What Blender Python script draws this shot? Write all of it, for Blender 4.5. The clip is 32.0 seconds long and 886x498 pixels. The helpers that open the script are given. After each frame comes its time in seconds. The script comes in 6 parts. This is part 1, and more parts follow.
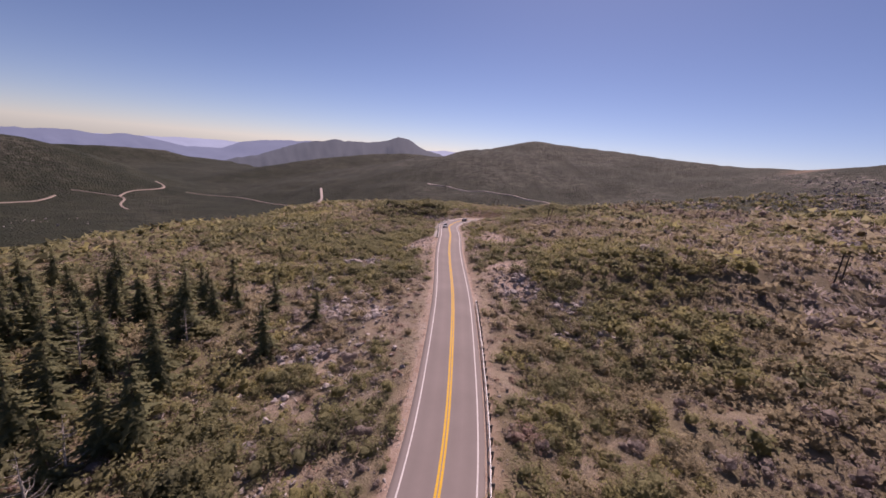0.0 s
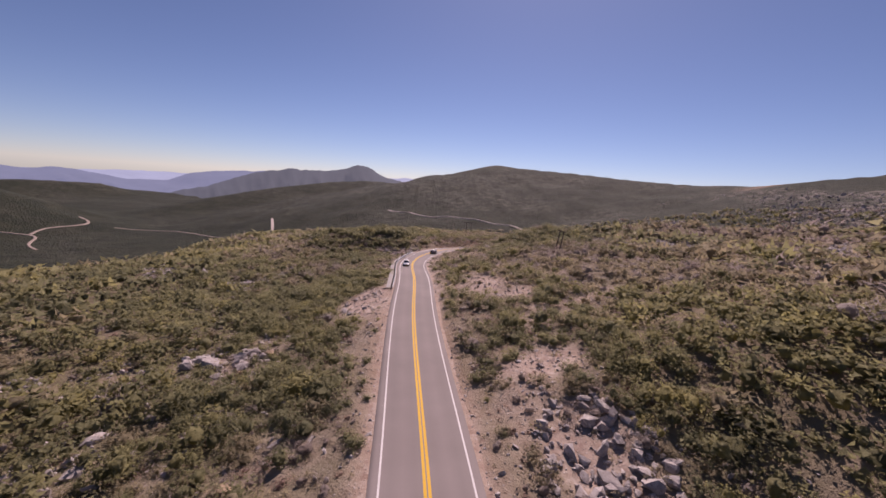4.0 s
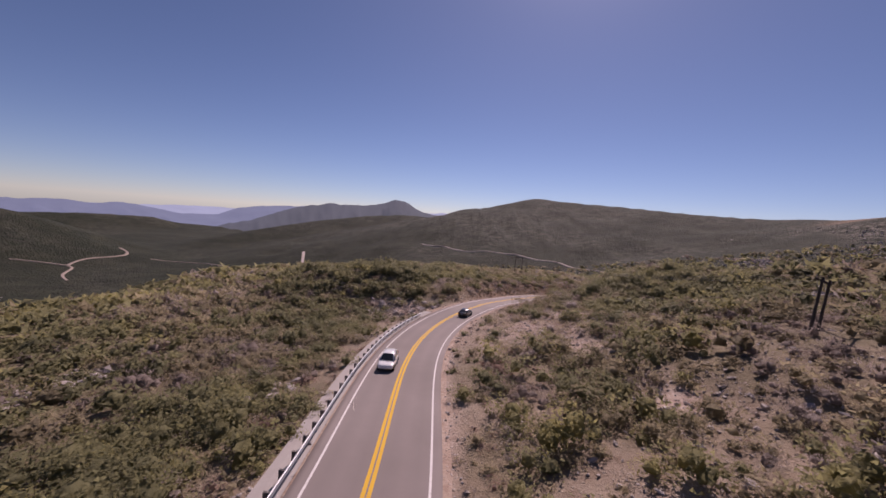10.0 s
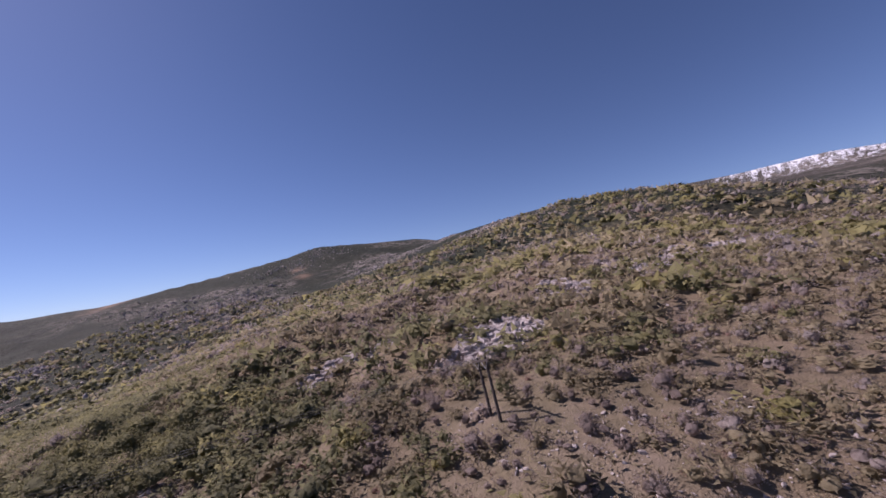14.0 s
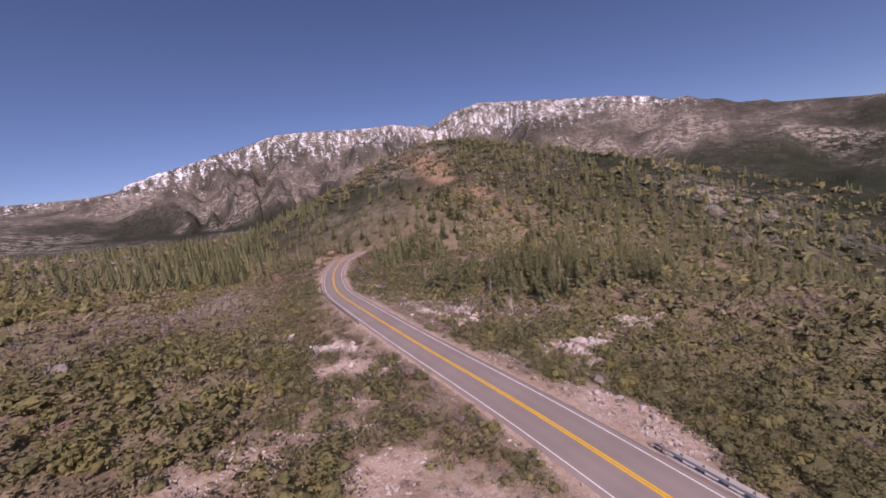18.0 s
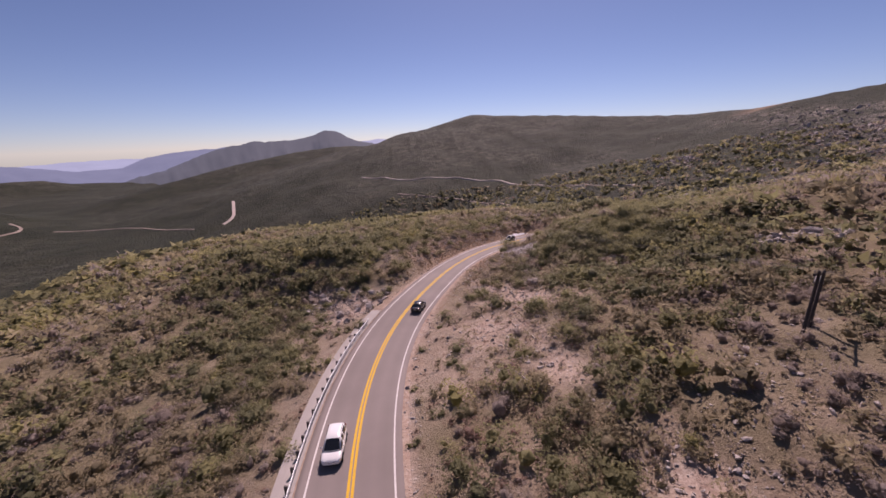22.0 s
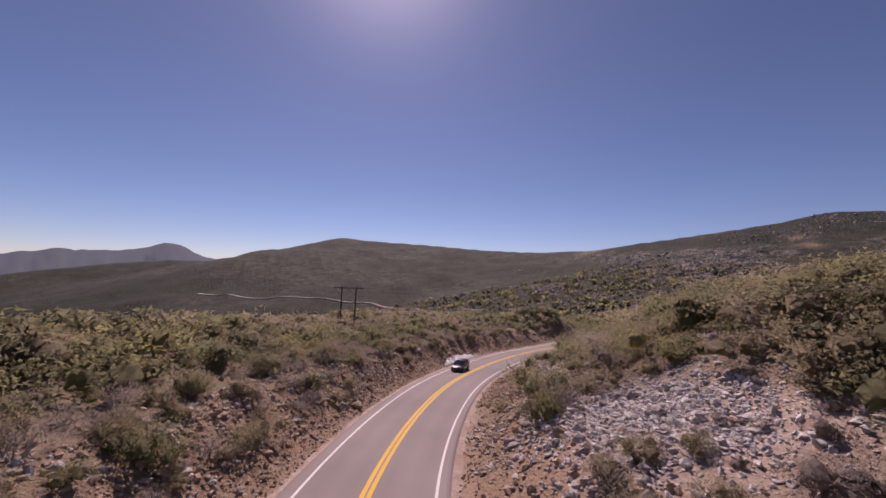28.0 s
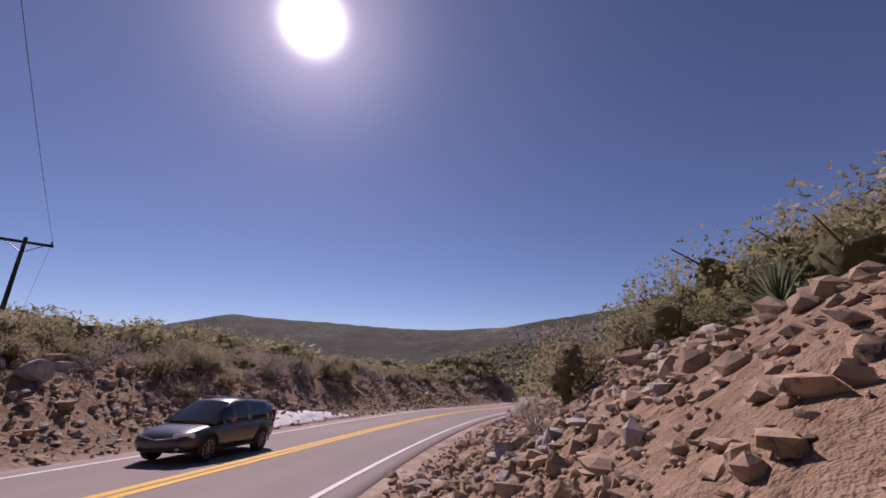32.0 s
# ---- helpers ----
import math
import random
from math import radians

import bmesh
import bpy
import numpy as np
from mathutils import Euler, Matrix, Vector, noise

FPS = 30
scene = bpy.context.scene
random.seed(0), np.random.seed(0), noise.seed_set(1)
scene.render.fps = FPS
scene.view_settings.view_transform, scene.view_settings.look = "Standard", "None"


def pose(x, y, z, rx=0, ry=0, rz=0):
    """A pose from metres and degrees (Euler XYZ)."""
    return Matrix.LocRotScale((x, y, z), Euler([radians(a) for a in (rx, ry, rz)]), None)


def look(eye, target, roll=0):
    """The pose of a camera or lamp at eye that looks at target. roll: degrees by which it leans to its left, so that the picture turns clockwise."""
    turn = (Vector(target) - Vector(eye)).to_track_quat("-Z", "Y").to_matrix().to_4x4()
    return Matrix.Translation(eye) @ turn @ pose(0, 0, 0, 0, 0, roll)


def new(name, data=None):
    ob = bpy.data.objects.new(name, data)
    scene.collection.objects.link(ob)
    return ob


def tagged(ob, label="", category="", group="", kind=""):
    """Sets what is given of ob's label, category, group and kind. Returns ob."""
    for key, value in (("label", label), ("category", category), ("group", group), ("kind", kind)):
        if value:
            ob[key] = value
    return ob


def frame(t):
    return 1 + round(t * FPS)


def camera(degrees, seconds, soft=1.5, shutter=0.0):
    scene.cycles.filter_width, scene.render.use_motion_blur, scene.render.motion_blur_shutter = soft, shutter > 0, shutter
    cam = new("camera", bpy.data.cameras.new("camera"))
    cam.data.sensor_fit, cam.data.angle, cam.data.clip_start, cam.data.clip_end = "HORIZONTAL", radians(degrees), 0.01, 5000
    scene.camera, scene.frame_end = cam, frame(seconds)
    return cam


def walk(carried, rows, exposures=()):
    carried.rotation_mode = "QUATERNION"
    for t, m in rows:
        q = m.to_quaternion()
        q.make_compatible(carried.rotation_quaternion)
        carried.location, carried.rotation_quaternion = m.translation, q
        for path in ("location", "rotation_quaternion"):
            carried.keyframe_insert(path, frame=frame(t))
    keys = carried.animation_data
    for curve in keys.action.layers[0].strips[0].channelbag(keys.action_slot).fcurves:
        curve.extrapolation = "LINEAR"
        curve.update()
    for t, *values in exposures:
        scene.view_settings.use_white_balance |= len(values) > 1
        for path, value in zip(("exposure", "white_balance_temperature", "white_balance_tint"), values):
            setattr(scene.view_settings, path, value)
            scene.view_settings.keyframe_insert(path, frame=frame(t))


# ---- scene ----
EXPOSURES = [(0.0, 0.36, 7050, 39), (4.0, 0.34, 7000, 38), (8.0, 0.18, 6950, 38), (12.0, 0.16, 6750, 38), (14.5, 0.46, 6150, 35), (16.0, 0.46, 6250, 36), (18.0, 0.42, 6650, 40), (21.0, 0.36, 7000, 40), (25.0, 0.22, 7000, 41), (28.0, 0.21, 7000, 41), (32.0, 0.20, 6650, 37)]
cam = camera(96.5, 32.0, soft=1.6)
walk(cam, [
    (0.0, pose(-0.50, -6.14, 29.23, 76.43, -5.32, 4.36)),
    (0.5, pose(-0.03, 1.54, 27.82, 76.73, -5.57, 5.08)),
    (1.0, pose(0.90, 8.52, 27.21, 76.82, -7.17, 7.34)),
    (1.5, pose(1.11, 16.32, 26.25, 76.74, -7.86, 8.56)),
    (2.0, pose(0.77, 23.95, 25.23, 76.73, -8.04, 8.88)),
    (2.5, pose(-0.32, 31.49, 24.16, 77.53, -7.06, 7.64)),
    (3.0, pose(-1.90, 39.17, 23.15, 78.37, -4.81, 3.27)),
    (3.5, pose(-3.30, 46.50, 22.17, 80.19, -3.08, -0.94)),
    (5.5, pose(-0.41, 68.79, 21.54, 80.88, -8.16, 2.36)),
    (6.0, pose(0.46, 75.49, 21.16, 80.82, -8.79, 5.19)),
    (6.5, pose(0.75, 81.90, 20.87, 80.95, -8.70, 6.91)),
    (7.0, pose(0.56, 88.38, 20.37, 80.78, -8.40, 7.37)),
    (7.5, pose(-0.01, 94.69, 19.64, 80.83, -7.04, 6.36)),
    (8.0, pose(-0.71, 100.63, 18.63, 81.68, -5.62, 4.85)),
    (8.5, pose(-0.83, 106.46, 17.55, 83.17, -5.85, 5.37)),
    (9.0, pose(-0.75, 112.12, 16.68, 83.79, -6.03, 6.07)),
    (9.5, pose(-1.09, 118.01, 15.54, 84.70, -5.34, 5.78)),
    (10.0, pose(-1.84, 123.64, 14.53, 85.41, -4.16, 4.14)),
    (10.5, pose(-3.11, 128.70, 13.64, 89.11, -3.17, -1.75)),
    (11.0, pose(-5.41, 133.54, 13.13, 94.91, -0.00, -17.49)),
    (11.5, pose(-5.68, 138.34, 13.38, 96.77, -2.40, -28.84)),
    (12.0, pose(-4.86, 142.21, 14.03, 97.33, -5.29, -33.59)),
    (12.5, pose(-4.44, 145.95, 14.89, 97.43, -6.52, -37.17)),
    (13.0, pose(-5.74, 151.58, 16.04, 97.68, -2.48, -49.65)),
    (13.5, pose(-5.85, 159.11, 17.85, 95.53, 6.13, -68.14)),
    (14.0, pose(-3.90, 164.84, 19.48, 93.89, 9.01, -83.13)),
    (14.5, pose(-0.94, 169.66, 20.65, 97.6, 12.9, -103.4)),
    (15.0, pose(4.76, 175.3, 22.5, 94.4, 17.1, -137.3)),
    (15.5, pose(12.20, 178.04, 25.21, 91.73, 16.25, -160.88)),
    (17.5, pose(20.21, 160.54, 25.19, 84.17, 8.10, 155.91)),
    (18.0, pose(20.37, 156.26, 25.20, 83.72, 6.99, 154.69)),
    (18.5, pose(23.53, 147.8, 26.6, 82.0, 7.1, 130.3)),
    (19.0, pose(23.6, 135.3, 28.7, 76.6, 14.0, 78.0)),
    (19.5, pose(13.13, 128.17, 27.83, 72.77, 8.78, 43.92)),
    (20.0, pose(5.64, 123.03, 27.71, 74.09, 9.83, 15.66)),
    (20.5, pose(1.25, 122.75, 26.79, 77.55, 6.48, 4.46)),
    (21.0, pose(-1.10, 125.53, 26.04, 76.34, 5.40, -1.19)),
    (21.5, pose(-1.73, 130.63, 24.94, 75.40, 3.16, -4.04)),
    (22.0, pose(-1.80, 135.68, 23.77, 74.63, 1.87, -4.76)),
    (22.5, pose(-1.27, 140.82, 22.43, 75.21, 0.21, -4.17)),
    (23.0, pose(-0.33, 146.22, 20.83, 76.60, -1.61, -2.73)),
    (23.5, pose(0.74, 152.49, 18.81, 79.91, -4.42, -0.62)),
    (24.0, pose(1.70, 158.81, 16.95, 81.11, -5.91, 0.24)),
    (24.5, pose(1.56, 165.32, 15.26, 82.06, -5.16, -2.54)),
    (25.0, pose(1.64, 171.56, 13.59, 84.07, -5.08, -5.33)),
    (25.5, pose(2.13, 177.52, 12.01, 86.44, -5.84, -7.29)),
    (27.5, pose(4.47, 208.83, 4.84, 91.12, -4.26, -19.19)),
    (28.0, pose(5.22, 215.94, 3.45, 93.16, -1.90, -23.62)),
    (28.5, pose(5.71, 223.12, 2.15, 93.88, 3.22, -31.03)),
    (29.0, pose(6.89, 229.37, 1.09, 95.06, 5.92, -37.06)),
    (29.5, pose(9.64, 235.37, -0.16, 97.16, 6.66, -40.08)),
    (30.0, pose(12.31, 241.32, -1.39, 100.01, 12.83, -47.29)),
    (30.5, pose(16.13, 245.91, -2.95, 101.84, 10.88, -50.12)),
    (31.0, pose(21.47, 249.34, -4.77, 102.57, 4.32, -45.57)),
    (31.5, pose(26.67, 252.42, -6.44, 102.73, -2.60, -39.86)),
    (32.0, pose(30.13, 255.34, -8.44, 105.22, -1.04, -36.34)),
], exposures=EXPOSURES)

# ---- light: clear sky, high sun ahead of the camera ----
SUN_AZ, SUN_EL = 13.5, 42.5
world = bpy.data.worlds.new("world")
scene.world = world
world.use_nodes = True
wn = world.node_tree.nodes
sky = wn.new("ShaderNodeTexSky")
sky.sky_type = "NISHITA"
sky.sun_disc = False
sky.sun_elevation, sky.sun_rotation = radians(SUN_EL), radians(SUN_AZ)
sky.altitude, sky.air_density, sky.dust_density, sky.ozone_density = 2200, 0.9, 0.15, 4.5
wn["Background"].inputs["Strength"].default_value = 0.062
sun_dir = Vector((math.sin(radians(SUN_AZ)) * math.cos(radians(SUN_EL)), math.cos(radians(SUN_AZ)) * math.cos(radians(SUN_EL)), math.sin(radians(SUN_EL))))
# the bright air round the sun: a core and two wider rings, on top of the sky
wl = world.node_tree.links
toward = wn.new("ShaderNodeVectorMath")
toward.operation = "DOT_PRODUCT"
wl.new(wn.new("ShaderNodeTexCoord").outputs["Generated"], toward.inputs[0])
toward.inputs[1].default_value = sun_dir
level = toward.outputs["Value"]
clipped = wn.new("ShaderNodeMath")
clipped.operation = "MAXIMUM"
wl.new(level, clipped.inputs[0])
clipped.inputs[1].default_value = 0.0
total = sky.outputs["Color"]
for power, tone in ((1200.0, (110.0, 105.0, 99.0)), (70.0, (4.6, 4.3, 4.2)), (9.0, (1.0, 0.92, 1.0))):
    fall = wn.new("ShaderNodeMath")
    fall.operation = "POWER"
    wl.new(clipped.outputs[0], fall.inputs[0])
    fall.inputs[1].default_value = power
    lit = wn.new("ShaderNodeVectorMath")
    lit.operation = "SCALE"
    lit.inputs[0].default_value = tone
    wl.new(fall.outputs[0], lit.inputs["Scale"])
    added = wn.new("ShaderNodeVectorMath")
    wl.new(total, added.inputs[0])
    wl.new(lit.outputs[0], added.inputs[1])
    total = added.outputs[0]
wl.new(total, wn["Background"].inputs["Color"])
sun = new("sun", bpy.data.lights.new("sun", "SUN"))
sun.data.energy, sun.data.angle, sun.data.color = 4.2, radians(0.53), (1.0, 0.94, 0.87)
sun.matrix_world = look(Vector((0, 0, 300)) + sun_dir * 200, (0, 0, 300))


# ---- materials ----
class Mat:
    """A node material in the making."""

    def __init__(self, name, rough=0.8, metal=0.0):
        self.m = bpy.data.materials.new(name)
        self.m.use_nodes = True
        self.t = self.m.node_tree
        self.b = self.t.nodes["Principled BSDF"]
        self.b.inputs["Roughness"].default_value = rough
        self.b.inputs["Metallic"].default_value = metal
        self.b.inputs["Specular IOR Level"].default_value = 0.25

    def node(self, kind, **inputs):
        n = self.t.nodes.new(kind)
        for k, v in inputs.items():
            self.put(n.inputs[k.replace("_", " ")], v)
        return n

    def put(self, socket, v):
        if isinstance(v, bpy.types.NodeSocket):
            self.t.links.new(v, socket)
        else:
            socket.default_value = v

    def coords(self):
        return self.node("ShaderNodeNewGeometry").outputs["Position"]

    def local(self):
        return self.node("ShaderNodeTexCoord").outputs["Object"]

    def noise(self, where, scale, detail=4.0, rough=0.6):
        return self.node("ShaderNodeTexNoise", Vector=where, Scale=scale, Detail=detail, Roughness=rough).outputs["Fac"]

    def ramp(self, fac, *stops):
        r = self.node("ShaderNodeValToRGB", Fac=fac)
        e = r.color_ramp.elements
        while len(e) < len(stops):
            e.new(0.5)
        for k, (p, c) in zip(e, stops):
            k.position, k.color = p, (*c, 1) if len(c) == 3 else c
        return r.outputs["Color"]

    def mix(self, fac, a, b, mode="MIX"):
        n = self.t.nodes.new("ShaderNodeMix")
        n.data_type, n.blend_type = "RGBA", mode
        self.put(n.inputs[0], fac)
        self.put(n.inputs[6], a if isinstance(a, bpy.types.NodeSocket) else (*a, 1))
        self.put(n.inputs[7], b if isinstance(b, bpy.types.NodeSocket) else (*b, 1))
        return n.outputs[2]

    def math(self, op, a, b=0.0):
        n = self.t.nodes.new("ShaderNodeMath")
        n.operation = op
        self.put(n.inputs[0], a)
        self.put(n.inputs[1], b)
        return n.outputs[0]

    def _attr(self, name):
        n = self.t.nodes.new("ShaderNodeAttribute")
        n.attribute_name = name
        return n.outputs["Fac"]

    def color(self, c):
        self.put(self.b.inputs["Base Color"], c if isinstance(c, bpy.types.NodeSocket) else (*c, 1))
        return self

    def bump(self, height, strength=0.5, dist=0.1):
        n = self.node("ShaderNodeBump", Height=height, Strength=strength, Distance=dist)
        self.t.links.new(n.outputs["Normal"], self.b.inputs["Normal"])
        return self


def simple(name, c1, c2, scale=3.0, rough=0.8, metal=0.0, bump=0.3, dist=0.02, random_amount=0.0, world_space=False):
    """A two-tone material with grain at two scales."""
    k = Mat(name, rough, metal)
    p = k.coords() if world_space else k.local()
    big, small = k.noise(p, scale, 3), k.noise(p, scale * 9, 3)
    col = k.mix(k.math("MULTIPLY", k.math("ADD", big, small), 0.5), c1, c2)
    if random_amount:
        r = k.node("ShaderNodeObjectInfo").outputs["Random"]
        col = k.mix(k.math("MULTIPLY", r, random_amount), col, tuple(v * 0.45 for v in c1))
    k.color(col)
    if bump:
        k.bump(small, bump, dist)
    return k.m


def make_ground():
    """Decomposed granite soil, gravel and leaf litter; brush-covered slopes by the cover attribute."""
    k = Mat("mountain_soil", 0.95)
    p = k.coords()
    soil = k.ramp(k.noise(p, 0.35, 6, 0.65), (0.3, (0.37, 0.270, 0.210)), (0.5, (0.45, 0.350, 0.285)), (0.7, (0.54, 0.46, 0.40)))
    grit = k.noise(p, 3.5, 6, 0.7)
    soil = k.mix(k.ramp(grit, (0.42, (0, 0, 0)), (0.62, (1, 1, 1))), soil, (0.32, 0.240, 0.195))
    peb = k.node("ShaderNodeTexVoronoi", Vector=p, Scale=3.4, Randomness=1.0)
    on = k.math("MULTIPLY", k.ramp(peb.outputs["Distance"], (0.26, (1, 1, 1)), (0.36, (0, 0, 0))), k.ramp(k.noise(p, 0.5, 4, 0.7), (0.42, (0, 0, 0)), (0.56, (1, 1, 1))))
    soil = k.mix(k.math("MULTIPLY", on, 0.85), soil, k.mix(k.node("ShaderNodeSeparateColor", Color=peb.outputs["Color"]).outputs[0], (0.30, 0.25, 0.22), (0.58, 0.53, 0.50)))
    litter = k.noise(p, 0.9, 5, 0.7)
    soil = k.mix(k.ramp(litter, (0.5, (0, 0, 0)), (0.62, (1, 1, 1))), soil, (0.30, 0.208, 0.168))
    brush = k.ramp(k.noise(p, 0.14, 8, 0.75), (0.32, (0.125, 0.112, 0.066)), (0.5, (0.190, 0.160, 0.100)), (0.68, (0.280, 0.225, 0.165)))
    tone = k.noise(p, 0.006, 4, 0.6)
    brush = k.mix(k.ramp(tone, (0.40, (0, 0, 0)), (0.62, (1, 1, 1))), brush, k.mix(0.5, brush, (0.18, 0.115, 0.080)))
    cell = k.node("ShaderNodeTexVoronoi", Vector=p, Scale=0.21, Randomness=1.0).outputs["Distance"]
    clump = k.ramp(k.math("ADD", cell, k.math("MULTIPLY", k.noise(p, 0.5, 4, 0.7), 0.35)), (0.45, (1, 1, 1)), (0.75, (0, 0, 0)))
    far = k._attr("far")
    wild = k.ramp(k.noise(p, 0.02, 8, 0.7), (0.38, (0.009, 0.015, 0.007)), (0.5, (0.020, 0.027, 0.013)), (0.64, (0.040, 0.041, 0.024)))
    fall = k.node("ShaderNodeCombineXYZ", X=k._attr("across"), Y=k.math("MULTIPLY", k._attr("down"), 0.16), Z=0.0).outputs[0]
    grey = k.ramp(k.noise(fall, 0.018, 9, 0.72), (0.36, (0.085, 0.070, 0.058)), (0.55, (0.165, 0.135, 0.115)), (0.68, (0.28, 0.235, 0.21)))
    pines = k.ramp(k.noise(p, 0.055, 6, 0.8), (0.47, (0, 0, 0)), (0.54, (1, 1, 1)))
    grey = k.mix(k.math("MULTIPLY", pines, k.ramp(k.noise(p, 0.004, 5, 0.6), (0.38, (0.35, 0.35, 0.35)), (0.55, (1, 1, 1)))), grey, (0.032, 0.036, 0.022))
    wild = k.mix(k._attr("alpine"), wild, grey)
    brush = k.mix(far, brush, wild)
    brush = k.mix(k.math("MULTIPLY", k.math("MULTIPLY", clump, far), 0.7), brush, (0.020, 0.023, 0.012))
    speck = k.ramp(k.noise(p, 0.035, 10, 0.85), (0.44, (1, 1, 1)), (0.54, (0, 0, 0)))
    brush = k.mix(k.math("MULTIPLY", k.math("MULTIPLY", speck, far), 0.55), brush, (0.018, 0.021, 0.012))
    stones = k.noise(p, 0.055, 9, 0.85)
    rocky = k.math("MULTIPLY", k._attr("rocky"), k.ramp(stones, (0.48, (0, 0, 0)), (0.56, (1, 1, 1))))
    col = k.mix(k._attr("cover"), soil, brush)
    col = k.mix(rocky, col, (0.42, 0.36, 0.31))
    patchy = k.math("ADD", k.math("MULTIPLY", k.math("SUBTRACT", k.noise(fall, 0.035, 10, 0.8), 0.5), 2.2), k.math("MULTIPLY", k.math("SUBTRACT", k.noise(p, 0.06, 6, 0.8), 0.5), 1.6))
    snow = k.ramp(k.math("ADD", k._attr("snow"), patchy), (0.44, (0, 0, 0)), (0.70, (1, 1, 1)))
    col = k.mix(snow, col, (0.78, 0.79, 0.82))
    col = k.mix(k._attr("bare"), col, k.ramp(grit, (0.35, (0.175, 0.108, 0.066)), (0.65, (0.32, 0.222, 0.150))))
    k.color(col)
    h = k.math("ADD", k.math("ADD", k.math("MULTIPLY", grit, 0.25), k.math("MULTIPLY", on, 0.22)), k.math("ADD", k.math("MULTIPLY", k.noise(p, 0.25, 8, 0.8), k.math("MULTIPLY", k._attr("cover"), 1.5)), k.math("MULTIPLY", far, k.math("ADD", k.math("MULTIPLY", clump, 4.0), k.math("MULTIPLY", k.noise(p, 0.05, 8, 0.75), 9.0)))))
    k.bump(h, 0.7, 0.5)
    return k.m


def make_asphalt():
    k = Mat("asphalt", 0.85)
    p = k.coords()
    base = k.ramp(k.noise(p, 0.12, 5, 0.6), (0.3, (0.225, 0.190, 0.176)), (0.7, (0.285, 0.242, 0.226)))
    base = k.mix(k.math("MULTIPLY", k.noise(p, 60, 2), 0.5), base, (0.14, 0.118, 0.110))
    track = k._attr("wear")
    base = k.mix(k.math("MULTIPLY", track, 0.30), base, (0.13, 0.110, 0.104))
    k.color(base).bump(k.noise(p, 80, 2), 0.2, 0.005)
    return k.m


def make_paint(name, c, worn):
    k = Mat(name, 0.7)
    p = k.coords()
    w = k.ramp(k.noise(p, 5, 6, 0.8), (0.52, (0, 0, 0)), (0.75, (1, 1, 1)))
    k.color(k.mix(k.math("MULTIPLY", w, worn), c, (0.24, 0.21, 0.20)))
    return k.m


def make_leaf(name, dark, mid, light):
    k = Mat(name, 0.75)
    r = k.node("ShaderNodeNewGeometry").outputs["Random Per Island"]
    tint = k._attr("tint")
    c = k.ramp(tint, (0.0, dark), (0.5, mid), (1.0, light))
    c = k.mix(k.math("MULTIPLY", r, 0.35), c, k.mix(0.6, c, dark))
    p = k.coords()
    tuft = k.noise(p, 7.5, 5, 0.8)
    # shade in the gaps between leaves, painted into the colour by noise
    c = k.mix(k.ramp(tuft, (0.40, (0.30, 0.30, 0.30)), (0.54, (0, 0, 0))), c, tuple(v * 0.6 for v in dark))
    k.color(c)
    k.bump(tuft, 0.8, 0.2)
    k.b.inputs["Subsurface Weight"].default_value = 0.0
    tr = k.node("ShaderNodeBsdfTranslucent", Color=c)
    mx = k.node("ShaderNodeMixShader", Fac=0.5)
    k.t.links.new(k.b.outputs[0], mx.inputs[1])
    k.t.links.new(tr.outputs[0], mx.inputs[2])
    k.t.links.new(mx.outputs[0], k.t.nodes["Material Output"].inputs["Surface"])
    return k.m


def make_rock(name, c1, c2, c3):
    k = Mat(name, 0.9)
    p = k.coords()
    r = k.node("ShaderNodeNewGeometry").outputs["Random Per Island"]
    c = k.ramp(k.noise(p, 1.3, 7, 0.7), (0.3, c1), (0.55, c2), (0.75, c3))
    c = k.mix(k.math("MULTIPLY", r, 0.5), c, k.mix(0.5, c, c1))
    c = k.mix(k.ramp(k.noise(p, 6, 5, 0.8), (0.56, (0, 0, 0)), (0.66, (1, 1, 1))), c, (0.10, 0.085, 0.075))
    k.color(c).bump(k.noise(p, 9, 6, 0.75), 0.6, 0.06)
    return k.m


GROUND, ASPHALT = make_ground(), make_asphalt()
WHITE_PAINT, YELLOW_PAINT = make_paint("white_road_paint", (0.60, 0.575, 0.555), 0.85), make_paint("yellow_road_paint", (0.62, 0.355, 0.012), 0.35)
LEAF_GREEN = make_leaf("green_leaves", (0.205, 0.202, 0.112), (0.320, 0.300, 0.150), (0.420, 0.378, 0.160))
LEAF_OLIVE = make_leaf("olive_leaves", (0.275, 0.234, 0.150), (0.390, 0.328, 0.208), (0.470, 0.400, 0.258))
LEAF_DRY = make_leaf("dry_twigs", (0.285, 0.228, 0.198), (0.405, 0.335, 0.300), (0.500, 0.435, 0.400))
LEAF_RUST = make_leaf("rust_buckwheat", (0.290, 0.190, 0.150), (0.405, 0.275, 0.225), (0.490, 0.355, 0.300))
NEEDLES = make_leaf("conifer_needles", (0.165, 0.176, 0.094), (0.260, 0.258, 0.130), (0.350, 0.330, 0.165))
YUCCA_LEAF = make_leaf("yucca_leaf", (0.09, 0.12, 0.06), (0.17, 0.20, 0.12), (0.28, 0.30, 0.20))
ROCK_PALE = make_rock("pale_granite", (0.28, 0.24, 0.22), (0.44, 0.39, 0.365), (0.57, 0.525, 0.495))
ROCK_WHITE = make_rock("white_granite", (0.42, 0.38, 0.36), (0.58, 0.54, 0.51), (0.70, 0.67, 0.64))
ROCK_TAN = make_rock("tan_granite", (0.24, 0.165, 0.105), (0.41, 0.30, 0.205), (0.54, 0.44, 0.34))
BARK = simple("bark", (0.10, 0.07, 0.05), (0.20, 0.15, 0.115), 2.0, 0.95)
